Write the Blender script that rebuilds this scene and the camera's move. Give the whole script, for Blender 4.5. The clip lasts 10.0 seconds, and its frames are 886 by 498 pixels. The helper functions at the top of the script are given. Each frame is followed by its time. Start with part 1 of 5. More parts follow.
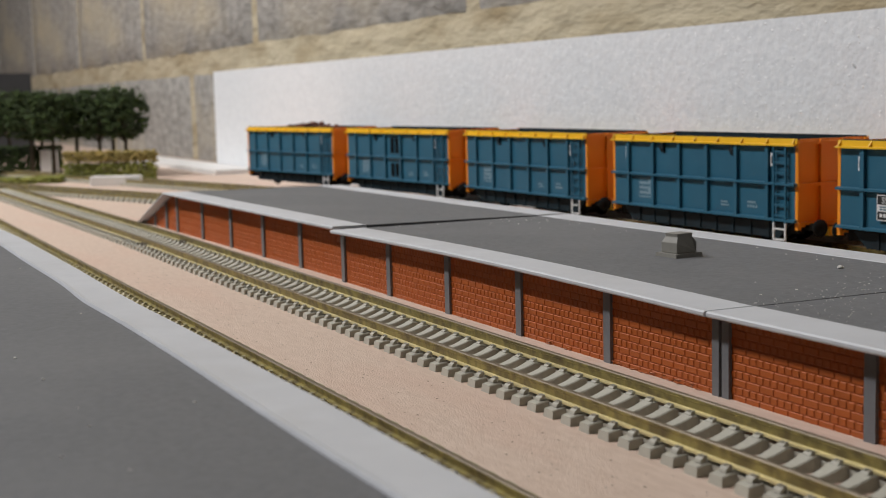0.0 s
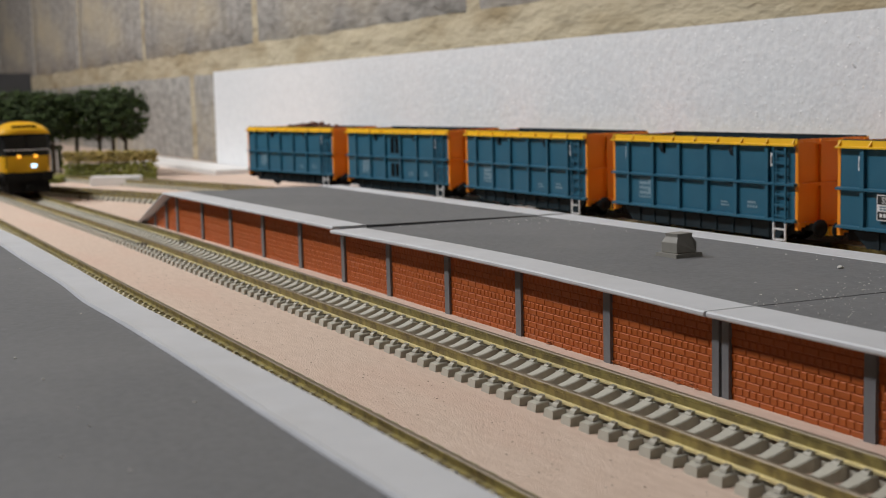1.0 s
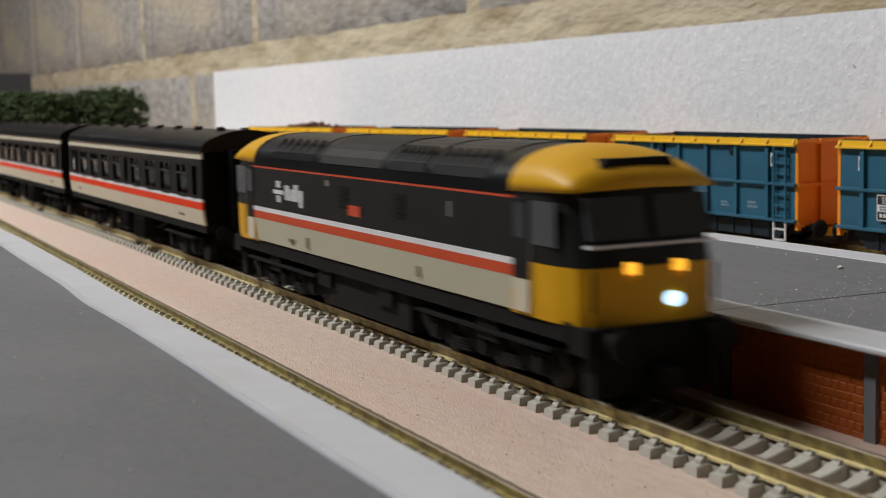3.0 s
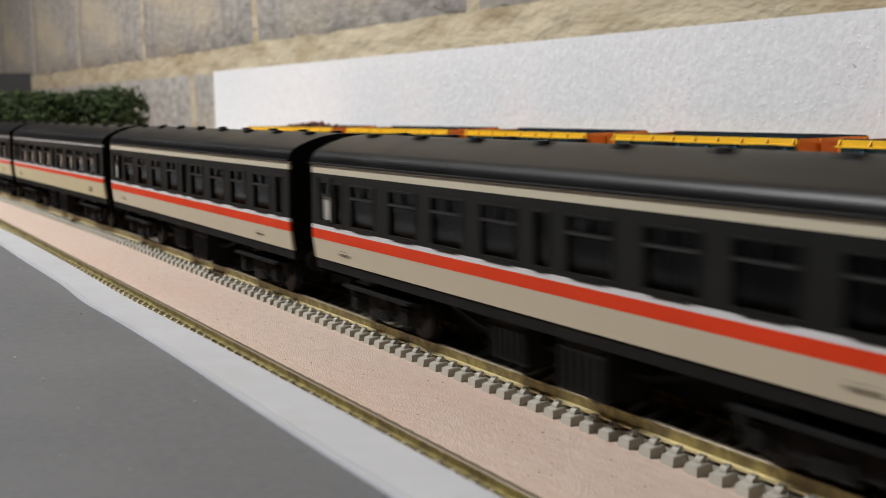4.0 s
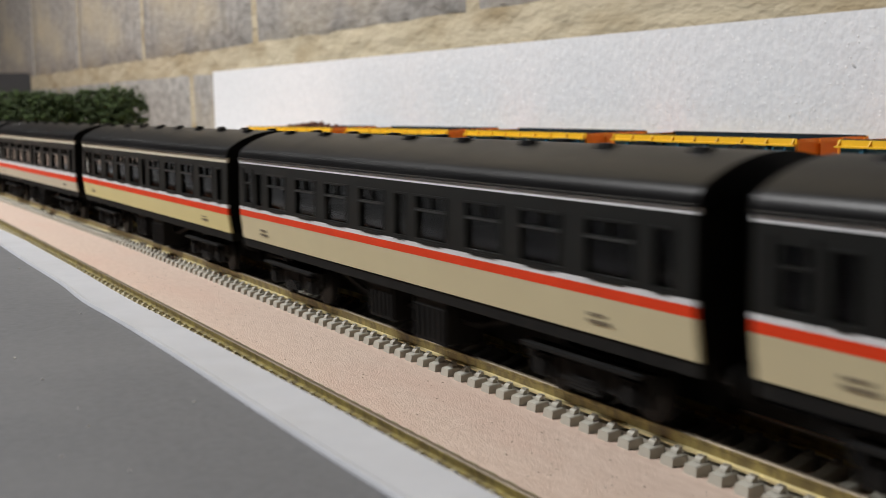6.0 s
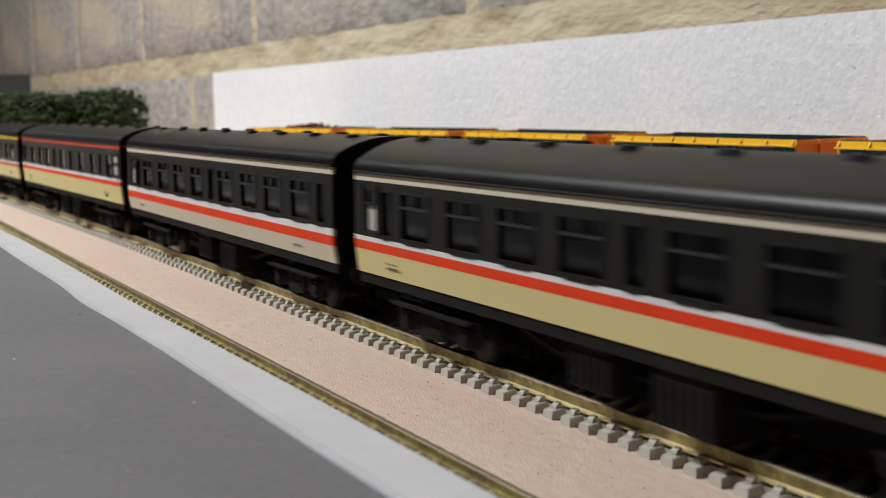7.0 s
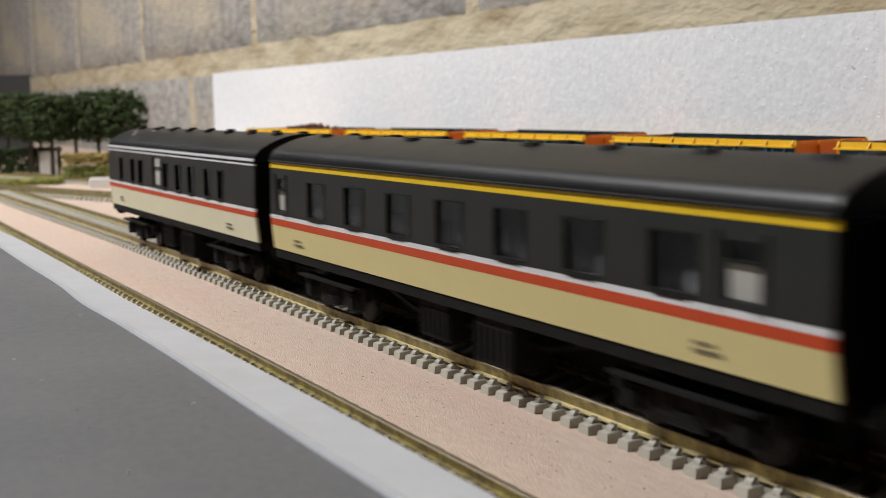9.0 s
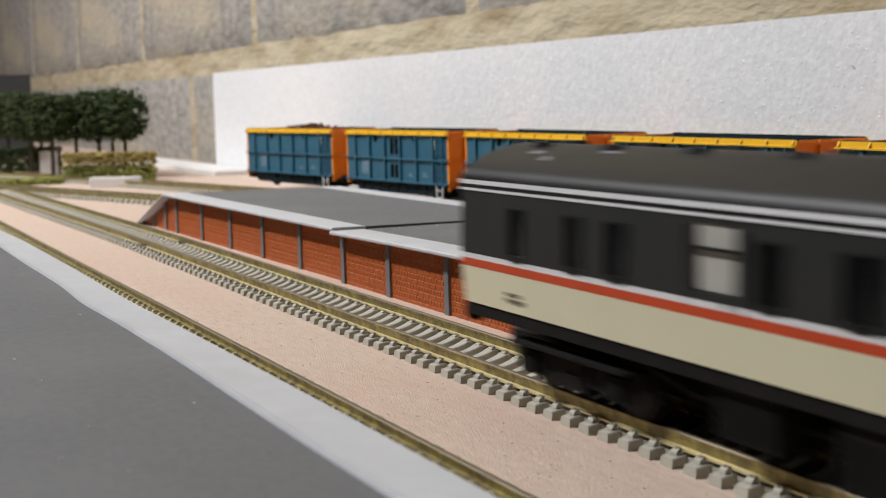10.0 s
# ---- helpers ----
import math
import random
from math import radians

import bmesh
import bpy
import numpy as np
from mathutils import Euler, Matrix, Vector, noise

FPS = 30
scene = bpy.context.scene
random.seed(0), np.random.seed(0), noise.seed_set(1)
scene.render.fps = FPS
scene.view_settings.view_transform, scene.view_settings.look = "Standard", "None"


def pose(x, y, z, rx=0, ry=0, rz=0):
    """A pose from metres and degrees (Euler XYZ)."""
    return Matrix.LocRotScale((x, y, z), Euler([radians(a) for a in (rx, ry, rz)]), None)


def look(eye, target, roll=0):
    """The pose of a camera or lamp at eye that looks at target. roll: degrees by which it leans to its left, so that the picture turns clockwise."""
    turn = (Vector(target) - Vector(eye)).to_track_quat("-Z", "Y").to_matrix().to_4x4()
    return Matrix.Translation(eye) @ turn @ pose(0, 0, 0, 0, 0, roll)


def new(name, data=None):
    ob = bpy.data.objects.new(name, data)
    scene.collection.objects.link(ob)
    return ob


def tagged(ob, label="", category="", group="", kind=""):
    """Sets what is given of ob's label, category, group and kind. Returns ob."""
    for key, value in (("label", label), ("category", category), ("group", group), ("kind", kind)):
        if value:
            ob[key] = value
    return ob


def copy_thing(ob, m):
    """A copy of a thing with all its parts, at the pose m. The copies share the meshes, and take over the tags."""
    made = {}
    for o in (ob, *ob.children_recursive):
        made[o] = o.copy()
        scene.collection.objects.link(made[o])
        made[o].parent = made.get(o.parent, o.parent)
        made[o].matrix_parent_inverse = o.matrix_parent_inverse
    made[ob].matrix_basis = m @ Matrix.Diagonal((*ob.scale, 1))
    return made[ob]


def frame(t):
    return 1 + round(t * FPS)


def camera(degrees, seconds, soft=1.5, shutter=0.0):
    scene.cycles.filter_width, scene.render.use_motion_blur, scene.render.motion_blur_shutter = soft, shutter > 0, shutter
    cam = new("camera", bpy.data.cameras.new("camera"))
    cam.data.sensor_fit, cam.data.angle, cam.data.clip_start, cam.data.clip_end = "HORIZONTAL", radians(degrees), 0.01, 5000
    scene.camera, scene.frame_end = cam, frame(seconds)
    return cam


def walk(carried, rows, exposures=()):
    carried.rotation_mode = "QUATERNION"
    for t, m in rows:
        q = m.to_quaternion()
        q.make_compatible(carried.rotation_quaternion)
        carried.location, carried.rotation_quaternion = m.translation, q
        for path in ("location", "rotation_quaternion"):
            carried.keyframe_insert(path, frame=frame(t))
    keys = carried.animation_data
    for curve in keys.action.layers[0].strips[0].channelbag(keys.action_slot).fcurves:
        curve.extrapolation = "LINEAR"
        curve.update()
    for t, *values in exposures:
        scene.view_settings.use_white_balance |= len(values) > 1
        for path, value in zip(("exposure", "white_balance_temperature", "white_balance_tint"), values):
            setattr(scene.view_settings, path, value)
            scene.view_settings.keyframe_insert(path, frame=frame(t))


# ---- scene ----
cam = camera(36.18, 10.0, soft=0.8, shutter=0.34)
# a small macro lens: shallow focus on the brick platform
cam.data.dof.use_dof = True
cam.data.dof.focus_distance = 0.35
cam.data.dof.aperture_fstop = 38.0
EYE = Vector((-0.1501, -0.2154, 0.0675))
VIEW = Vector((0.42540, 0.89808, -0.11176))


def aim(right, up):
    """The camera's pose, nudged by a few ten-thousandths as the table shakes under the train."""
    return look(EYE, EYE + VIEW + Vector((0.9039, -0.4278, 0.0)) * right + Vector((0.048, 0.100, 0.994)) * up, -1.374)


walk(cam, [(0.0, aim(0, 0)), (2.7, aim(0, 0.0001)), (4.2, aim(0, -0.0002)), (5.6, aim(0.0002, -0.0002)), (7.0, aim(0.0005, 0.0007)),
           (7.8, aim(0.0007, 0.0011)), (9.6, aim(0.0007, 0.0012)), (10.0, aim(0.0005, 0.0009))], [(0.0, 0.0), (2.2, 0.0), (4.0, 0.27), (9.0, 0.30), (10.0, 0.27)])

# ---- light: one ceiling tube on the camera's side of the room, dim bounce from the walls ----
world = bpy.data.worlds.new("room_air")
scene.world = world
world.use_nodes = True
world.node_tree.nodes["Background"].inputs["Color"].default_value = (0.9, 0.88, 0.86, 1)
world.node_tree.nodes["Background"].inputs["Strength"].default_value = 0.02
scene.view_settings.exposure = 0.0


def area_lamp(name, eye, target, sx, sy, watts, colour):
    data = bpy.data.lights.new(name, "AREA")
    data.shape, data.size, data.size_y, data.energy, data.color = "RECTANGLE", sx, sy, watts, colour
    ob = new(name, data)
    ob.matrix_world = look(eye, target)
    return ob


area_lamp("ceiling_tube_light", (-0.85, 1.02, 1.36), (0.05, 1.02, 0.0), 1.4, 0.12, 36.5, (0.99, 0.985, 0.985))
area_lamp("ceiling_tube_light", (-0.85, 3.05, 1.36), (0.05, 3.05, 0.0), 1.6, 0.12, 2.0, (0.99, 0.97, 0.95))

# ---- materials ----
MM = 0.001


def material(name, colour, rough=0.6, metal=0.0, second=None, scale=200.0, mix=0.5, bump=0.0, bump_scale=800.0,
             stain=None, stain_scale=25.0, stain_amount=0.35, vary=0.0, spec=0.5, emit=None, power=0.0, stretch=None, island=0.0):
    m = bpy.data.materials.new(name)
    m.use_nodes = True
    nt = m.node_tree
    b = nt.nodes["Principled BSDF"]
    b.inputs["Roughness"].default_value = rough
    b.inputs["Metallic"].default_value = metal
    b.inputs["Specular IOR Level"].default_value = spec
    tex = nt.nodes.new("ShaderNodeTexCoord")
    mp = nt.nodes.new("ShaderNodeMapping")
    nt.links.new(tex.outputs["Object"], mp.inputs["Vector"])
    if stretch:
        mp.inputs["Scale"].default_value = stretch

    def noise_node(sc, detail=4.0):
        n = nt.nodes.new("ShaderNodeTexNoise")
        n.inputs["Scale"].default_value, n.inputs["Detail"].default_value = sc, detail
        nt.links.new(mp.outputs["Vector"], n.inputs["Vector"])
        return n

    def mixer(a, c, fac):
        x = nt.nodes.new("ShaderNodeMix")
        x.data_type = "RGBA"
        for sock, val in ((x.inputs[6], a), (x.inputs[7], c), (x.inputs[0], fac)):
            if isinstance(val, bpy.types.NodeSocket):
                nt.links.new(val, sock)
            elif isinstance(val, tuple):
                sock.default_value = (*val, 1) if len(val) == 3 else val
            else:
                sock.default_value = val
        return x.outputs[2]

    def ramp(src, lo, hi):
        r = nt.nodes.new("ShaderNodeMapRange")
        r.inputs["From Min"].default_value, r.inputs["From Max"].default_value = lo, hi
        nt.links.new(src, r.inputs["Value"])
        return r.outputs["Result"]

    def times(src, k):
        q = nt.nodes.new("ShaderNodeMath")
        q.operation = "MULTIPLY"
        nt.links.new(src, q.inputs[0])
        q.inputs[1].default_value = k
        return q.outputs[0]

    col = tuple(colour)
    second = second or tuple(min(1, c * 0.82) for c in colour)
    col = mixer(col, tuple(second), times(ramp(noise_node(scale).outputs["Fac"], 0.35, 0.65), mix))
    if stain:
        col = mixer(col, tuple(stain), times(ramp(noise_node(stain_scale, 6.0).outputs["Fac"], 0.48, 0.72), stain_amount))
    if vary or island:
        src = nt.nodes.new("ShaderNodeNewGeometry").outputs["Random Per Island"] if island else nt.nodes.new("ShaderNodeObjectInfo").outputs["Random"]
        hs = nt.nodes.new("ShaderNodeHueSaturation")
        v = vary or island
        r = nt.nodes.new("ShaderNodeMapRange")
        r.inputs["To Min"].default_value, r.inputs["To Max"].default_value = 1 - v, 1 + v
        nt.links.new(src, r.inputs["Value"])
        nt.links.new(r.outputs["Result"], hs.inputs["Value"])
        nt.links.new(col, hs.inputs["Color"])
        col = hs.outputs["Color"]
    nt.links.new(col, b.inputs["Base Color"])
    rr = nt.nodes.new("ShaderNodeMapRange")
    rr.inputs["To Min"].default_value, rr.inputs["To Max"].default_value = max(0.03, rough - 0.08), min(1, rough + 0.08)
    nt.links.new(noise_node(scale * 0.6).outputs["Fac"], rr.inputs["Value"])
    nt.links.new(rr.outputs["Result"], b.inputs["Roughness"])
    if bump:
        bp = nt.nodes.new("ShaderNodeBump")
        bp.inputs["Strength"].default_value = 1.0
        bp.inputs["Distance"].default_value = bump * MM
        nt.links.new(noise_node(bump_scale, 5.0).outputs["Fac"], bp.inputs["Height"])
        nt.links.new(bp.outputs["Normal"], b.inputs["Normal"])
    if emit:
        b.inputs["Emission Color"].default_value = (*emit, 1)
        b.inputs["Emission Strength"].default_value = power
    return m


M_PLY = material("plywood", (0.61, 0.475, 0.39), 0.75, second=(0.53, 0.40, 0.32), scale=230, mix=0.75, bump=0.22, bump_scale=1100,
                 stain=(0.58, 0.37, 0.29), stain_scale=14, stain_amount=0.4, stretch=(3.0, 0.7, 1))
M_SPECK = material("dust_speck", (0.13, 0.09, 0.06), 0.8)
M_CRUMB = material("pale_crumb", (0.74, 0.71, 0.66), 0.8)
M_BLOCK = material("concrete_block", (0.35, 0.33, 0.305), 0.9, second=(0.17, 0.16, 0.145), scale=95, mix=0.75, bump=3.0, bump_scale=130,
                   stain=(0.47, 0.40, 0.28), stain_scale=9, stain_amount=0.75, vary=0.05, stretch=(1, 0.5, 1))
M_MORTAR = material("smeared_mortar", (0.46, 0.395, 0.28), 0.92, second=(0.36, 0.305, 0.205), scale=38, mix=0.7, bump=7.0, bump_scale=60,
                    stain=(0.22, 0.15, 0.06), stain_scale=22, stain_amount=0.6, stretch=(1, 0.45, 1.3))
M_FOAM = material("polystyrene", (0.79, 0.80, 0.82), 0.5, second=(0.68, 0.69, 0.71), scale=210, mix=0.6, bump=0.5, bump_scale=260,
                  stain=(0.88, 0.88, 0.88), stain_scale=330, stain_amount=0.5)
M_BEAD = material("polystyrene_bead", (0.93, 0.93, 0.94), 0.35)
M_PIT = material("polystyrene_pit_shade", (0.58, 0.58, 0.59), 0.8)
M_PLASTER = material("painted_plaster", (0.07, 0.07, 0.07), 0.9, scale=4, bump=0.5, bump_scale=90)
M_CARPET = material("room_floor", (0.16, 0.14, 0.12), 0.95, scale=30)
M_DECK = material("grey_card_deck", (0.142, 0.145, 0.153), 0.62, second=(0.098, 0.100, 0.107), scale=620, mix=0.55, bump=0.06, bump_scale=1900,
                  stain=(0.19, 0.19, 0.195), stain_scale=16, stain_amount=0.4)
M_EDGE = material("pale_grey_edging", (0.56, 0.57, 0.60), 0.5, second=(0.51, 0.52, 0.55), scale=130, mix=0.6, bump=0.05, bump_scale=1400,
                  stain=(0.40, 0.39, 0.38), stain_scale=45, stain_amount=0.25)
M_BRICK = material("brick_red_plastic", (0.39, 0.087, 0.010), 0.55, second=(0.34, 0.073, 0.008), scale=260, mix=0.6, bump=0.05, bump_scale=3000, vary=0.05)
M_BRICKJ = material("brick_red_plastic_joined", (0.39, 0.087, 0.010), 0.55, second=(0.34, 0.073, 0.008), scale=260, mix=0.6, bump=0.05, bump_scale=3000, island=0.05)
M_JOINT = material("brick_joint_plastic", (0.36, 0.079, 0.009), 0.6, scale=200)
M_PILLAR = material("grey_pier_plastic", (0.155, 0.16, 0.17), 0.55, second=(0.125, 0.125, 0.135), scale=300, mix=0.6, bump=0.06, bump_scale=2200)
M_GLUE = material("dried_glue", (0.40, 0.13, 0.055), 0.08, scale=300, spec=1.0)
M_SLEEPER = material("concrete_sleeper_plastic", (0.44, 0.42, 0.36), 0.55, second=(0.39, 0.37, 0.31), scale=350, mix=0.6, bump=0.05, bump_scale=2500, vary=0.05)
M_SLEEPERJ = material("concrete_sleeper_plastic_joined", (0.44, 0.42, 0.36), 0.55, second=(0.39, 0.37, 0.31), scale=350, mix=0.6, bump=0.05, bump_scale=2500)
M_SLEEPERB = material("olive_brown_sleeper_plastic", (0.46, 0.41, 0.26), 0.55, second=(0.37, 0.325, 0.20), scale=350, mix=0.6, vary=0.06)
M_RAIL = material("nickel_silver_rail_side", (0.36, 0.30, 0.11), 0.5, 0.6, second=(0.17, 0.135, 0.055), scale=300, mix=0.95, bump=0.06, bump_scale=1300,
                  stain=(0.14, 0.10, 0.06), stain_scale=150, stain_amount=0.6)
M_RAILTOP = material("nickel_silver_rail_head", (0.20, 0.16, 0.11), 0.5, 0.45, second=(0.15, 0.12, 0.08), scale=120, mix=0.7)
# Same rail metal, its colour brightened for light caught on the foot.
M_FOOTGLINT = material("nickel_silver_foot_glint", (0.80, 0.70, 0.40), 0.42, 0.6, second=(0.70, 0.60, 0.32), scale=200, mix=0.6)
M_FOLIAGE = material("foliage_foam", (0.032, 0.056, 0.008), 0.9, second=(0.013, 0.023, 0.004), scale=130, mix=0.8, bump=0.6, bump_scale=500, island=0.35)
M_HEDGE = material("dry_hedge", (0.36, 0.27, 0.09), 0.9, second=(0.22, 0.18, 0.05), scale=120, mix=0.8, island=0.3)
M_GRASS = material("static_grass", (0.26, 0.26, 0.06), 0.9, second=(0.14, 0.16, 0.035), scale=120, mix=0.8, island=0.35)
M_GREYP = material("grey_cast_plastic", (0.23, 0.22, 0.195), 0.6, second=(0.20, 0.19, 0.17), scale=300, mix=0.6)
M_BARK = material("tree_bark", (0.07, 0.055, 0.035), 0.9, scale=300)
M_DARKBOX = material("dark_plastic_box", (0.03, 0.032, 0.036), 0.6, scale=40)
M_CARDW = material("white_card", (0.72, 0.70, 0.68), 0.7, scale=60)

M_BLUE = material("wagon_blue_paint", (0.022, 0.112, 0.180), 0.42, second=(0.018, 0.096, 0.157), scale=90, mix=0.6, bump=0.03, bump_scale=1500,
                  stain=(0.035, 0.125, 0.18), stain_scale=35, stain_amount=0.3)
M_BLUEK = material("wagon_dark_blue_paint_and_lip_shade", (0.006, 0.018, 0.026), 0.6, second=(0.004, 0.008, 0.011), scale=120, mix=0.7, spec=0.25)
M_ORANGE = material("wagon_orange_paint", (0.84, 0.285, 0.016), 0.45, second=(0.76, 0.245, 0.013), scale=90, mix=0.6, bump=0.03, bump_scale=1500)
M_RIM = material("wagon_yellow_rim", (0.80, 0.47, 0.020), 0.42, second=(0.72, 0.41, 0.015), scale=120, mix=0.6)
M_BLACK = material("black_underframe_plastic", (0.008, 0.008, 0.008), 0.75, second=(0.016, 0.015, 0.014), scale=160, mix=0.6, spec=0.12)
M_PITCH = material("black_gangway", (0.005, 0.005, 0.005), 0.85, scale=200, spec=0.1)
M_WHEEL = material("wheel_steel", (0.014, 0.013, 0.012), 0.6, 0.0, scale=300, spec=0.2)
M_WHITE = material("white_print", (0.72, 0.72, 0.72), 0.5, scale=300)
M_FAINT = material("faint_print", (0.20, 0.30, 0.36), 0.5, scale=300)
M_LETTER = material("black_print", (0.02, 0.02, 0.022), 0.5, scale=300)
M_SCRAP = material("rusty_scrap", (0.16, 0.055, 0.03), 0.8, second=(0.07, 0.03, 0.02), scale=260, mix=0.8, island=0.4)
M_CHAR = material("charcoal_paint", (0.0100, 0.0104, 0.0096), 0.45, second=(0.0082, 0.0085, 0.0078), scale=120, mix=0.6, spec=0.22)
M_CHARG = material("charcoal_grey_paint", (0.025, 0.026, 0.0245), 0.45, second=(0.021, 0.022, 0.021), scale=120, mix=0.6, spec=0.25)
M_REDD = material("dull_red_stripe_paint", (0.57, 0.068, 0.018), 0.45, scale=90)
M_SCUFF = material("roof_scuff", (0.20, 0.20, 0.20), 0.7, scale=300)
M_ROOF = material("coach_roof_paint", (0.0055, 0.0052, 0.0055), 0.36, second=(0.0042, 0.0040, 0.0044), spec=0.22, scale=70, mix=0.6, bump=0.02, bump_scale=700,
                  stain=(0.012, 0.0115, 0.0115), stain_scale=40, stain_amount=0.3)
M_ROOFL = material("faded_coach_roof_paint", (0.0085, 0.0084, 0.0086), 0.42, second=(0.0065, 0.0064, 0.0068), spec=0.28, scale=70, mix=0.6, bump=0.02, bump_scale=700,
                   stain=(0.020, 0.019, 0.019), stain_scale=40, stain_amount=0.3)
M_ROOFG = material("loco_roof_grey", (0.013, 0.012, 0.0105), 0.6, scale=90, spec=0.25)
M_CREAM = material("cream_paint", (0.62, 0.56, 0.43), 0.42, second=(0.58, 0.52, 0.395), scale=70, mix=0.5)
M_CREAMO = material("olive_cream_paint", (0.62, 0.55, 0.355), 0.42, second=(0.58, 0.51, 0.33), scale=70, mix=0.5)
M_CREAMY = material("yellowed_cream_paint", (0.70, 0.61, 0.295), 0.42, second=(0.66, 0.57, 0.275), scale=70, mix=0.5)
M_PALE = material("pale_cream_paint", (0.47, 0.455, 0.345), 0.45, second=(0.43, 0.415, 0.31), scale=70, mix=0.5)
M_PALEB = material("bright_pale_cream_paint", (0.742, 0.715, 0.525), 0.42, second=(0.691, 0.663, 0.488), scale=70, mix=0.5)
M_RED = material("red_stripe_paint", (0.78, 0.050, 0.008), 0.5, scale=90, spec=0.3)
M_STRIPE = material("white_stripe_paint", (0.74, 0.74, 0.76), 0.4, scale=90)
M_YEL = material("warning_yellow_paint", (0.66, 0.35, 0.008), 0.45, second=(0.60, 0.31, 0.007), scale=90, mix=0.6, spec=0.25)
M_YELS = material("bright_yellow_stripe_paint", (0.80, 0.53, 0.010), 0.45, second=(0.74, 0.48, 0.009), scale=90, mix=0.6)
M_SEAT = material("seat_moulding", (0.030, 0.027, 0.025), 0.7, scale=150)
M_SEATL = material("grey_seat_moulding", (0.17, 0.165, 0.17), 0.7, second=(0.10, 0.095, 0.10), scale=90, mix=0.8)
M_TRIMW = material("interior_panel", (0.012, 0.012, 0.012), 0.7, scale=150)
M_BLIND = material("pale_window_blind", (0.46, 0.45, 0.41), 0.5, scale=100)
M_PRINT = material("brown_print", (0.16, 0.13, 0.09), 0.6, scale=300)
M_BAR = material("window_bar_glint", (0.032, 0.032, 0.032), 0.4, scale=300)
M_LAMPW = material("headlamp_glow", (0.9, 0.95, 1.0), 0.3, emit=(0.42, 0.72, 1.0), power=2.2)
M_LAMPA = material("marker_lamp_glow", (0.9, 0.5, 0.1), 0.3, emit=(1.0, 0.46, 0.03), power=1.2)


def glass_material(name, tint):
    m = bpy.data.materials.new(name)
    m.use_nodes = True
    b = m.node_tree.nodes["Principled BSDF"]
    b.inputs["Base Color"].default_value = (tint, tint * 1.04, tint * 1.06, 1)
    b.inputs["Roughness"].default_value = 0.06
    b.inputs["Transmission Weight"].default_value = 1.0
    b.inputs["IOR"].default_value = 1.14
    return m


M_GLASS = glass_material("window_glass", 0.10)
M_GLASSC = glass_material("clear_window_glass", 0.72)
M_GLASSD = material("dark_cab_glass", (0.004, 0.004, 0.005), 0.15, scale=60, spec=0.6)
# Greyer than the windscreen glass: a reflection put into the base colour.
M_GLASSS = material("cab_glass_grey_reflection", (0.035, 0.035, 0.035), 0.15, scale=60, spec=0.6)


# ---- mesh helpers, sizes in millimetres ----
def box(bm, x0, x1, y0, y1, z0, z1, taper=0.0):
    t = taper
    vs = [bm.verts.new(p) for p in ((x0, y0, z0), (x1, y0, z0), (x1, y1, z0), (x0, y1, z0),
                                    (x0 + t, y0 + t, z1), (x1 - t, y0 + t, z1), (x1 - t, y1 - t, z1), (x0 + t, y1 - t, z1))]
    for f in ((3, 2, 1, 0), (4, 5, 6, 7), (0, 1, 5, 4), (1, 2, 6, 5), (2, 3, 7, 6), (3, 0, 4, 7)):
        bm.faces.new([vs[i] for i in f])
    return vs


def prism(bm, outline, y0, y1, axis="y"):
    """An outline of (x, z) pushed along y (or of (y, z) pushed along x)."""
    def at(a, b, s):
        return (a, s, b) if axis == "y" else (s, a, b)
    one = [bm.verts.new(at(a, b, y0)) for a, b in outline]
    two = [bm.verts.new(at(a, b, y1)) for a, b in outline]
    n = len(outline)
    bm.faces.new(one)
    bm.faces.new(list(reversed(two)))
    for i in range(n):
        bm.faces.new((one[i], two[i], two[(i + 1) % n], one[(i + 1) % n]))
    bmesh.ops.recalc_face_normals(bm, faces=bm.faces)


def rod(bm, x, y, z, r, length, axis="x", seg=16, r2=None):
    m = {"x": Matrix.Rotation(math.pi / 2, 4, "Y"), "y": Matrix.Rotation(math.pi / 2, 4, "X"), "z": Matrix.Identity(4)}[axis]
    bmesh.ops.create_cone(bm, cap_ends=True, segments=seg, radius1=r, radius2=r if r2 is None else r2, depth=length,
                          matrix=Matrix.Translation((x, y, z)) @ m)


def mesh_of(bm, name, mat, smooth=False, bevel=0.0):
    if bevel:
        bmesh.ops.bevel(bm, geom=[e for e in bm.edges if e.calc_face_angle(0) > 0.5], offset=bevel, segments=2, affect="EDGES", profile=0.6)
    me = bpy.data.meshes.new(name)
    bmesh.ops.scale(bm, vec=(MM, MM, MM), verts=bm.verts)
    bm.to_mesh(me)
    bm.free()
    for m in (mat if isinstance(mat, (list, tuple)) else [mat]):
        me.materials.append(m)
    if smooth:
        for p in me.polygons:
            p.use_smooth = True
    return me


def smooth_sides(ob, flat):
    """Smooth faces all round, with hard edges about the flat ones (a test on each face)."""
    me = ob.data
    hard = set()
    for p in me.polygons:
        p.use_smooth = not flat(p)
        if flat(p):
            hard.update(p.edge_keys)
    for e in me.edges:
        if e.key in hard:
            e.use_edge_sharp = True


def part(name, bm, mat, parent=None, label="", smooth=False, bevel=0.0):
    ob = new(name, mesh_of(bm, name, mat, smooth, bevel))
    if parent is not None:
        ob.parent = parent
    if label:
        tagged(ob, label)
    return ob


def piece(name, me, parent, x, y, z, rz=0.0):
    ob = new(name, me)
    ob.parent = parent
    ob.location = (x * MM, y * MM, z * MM)
    ob.rotation_euler = (0, 0, rz)
    return ob


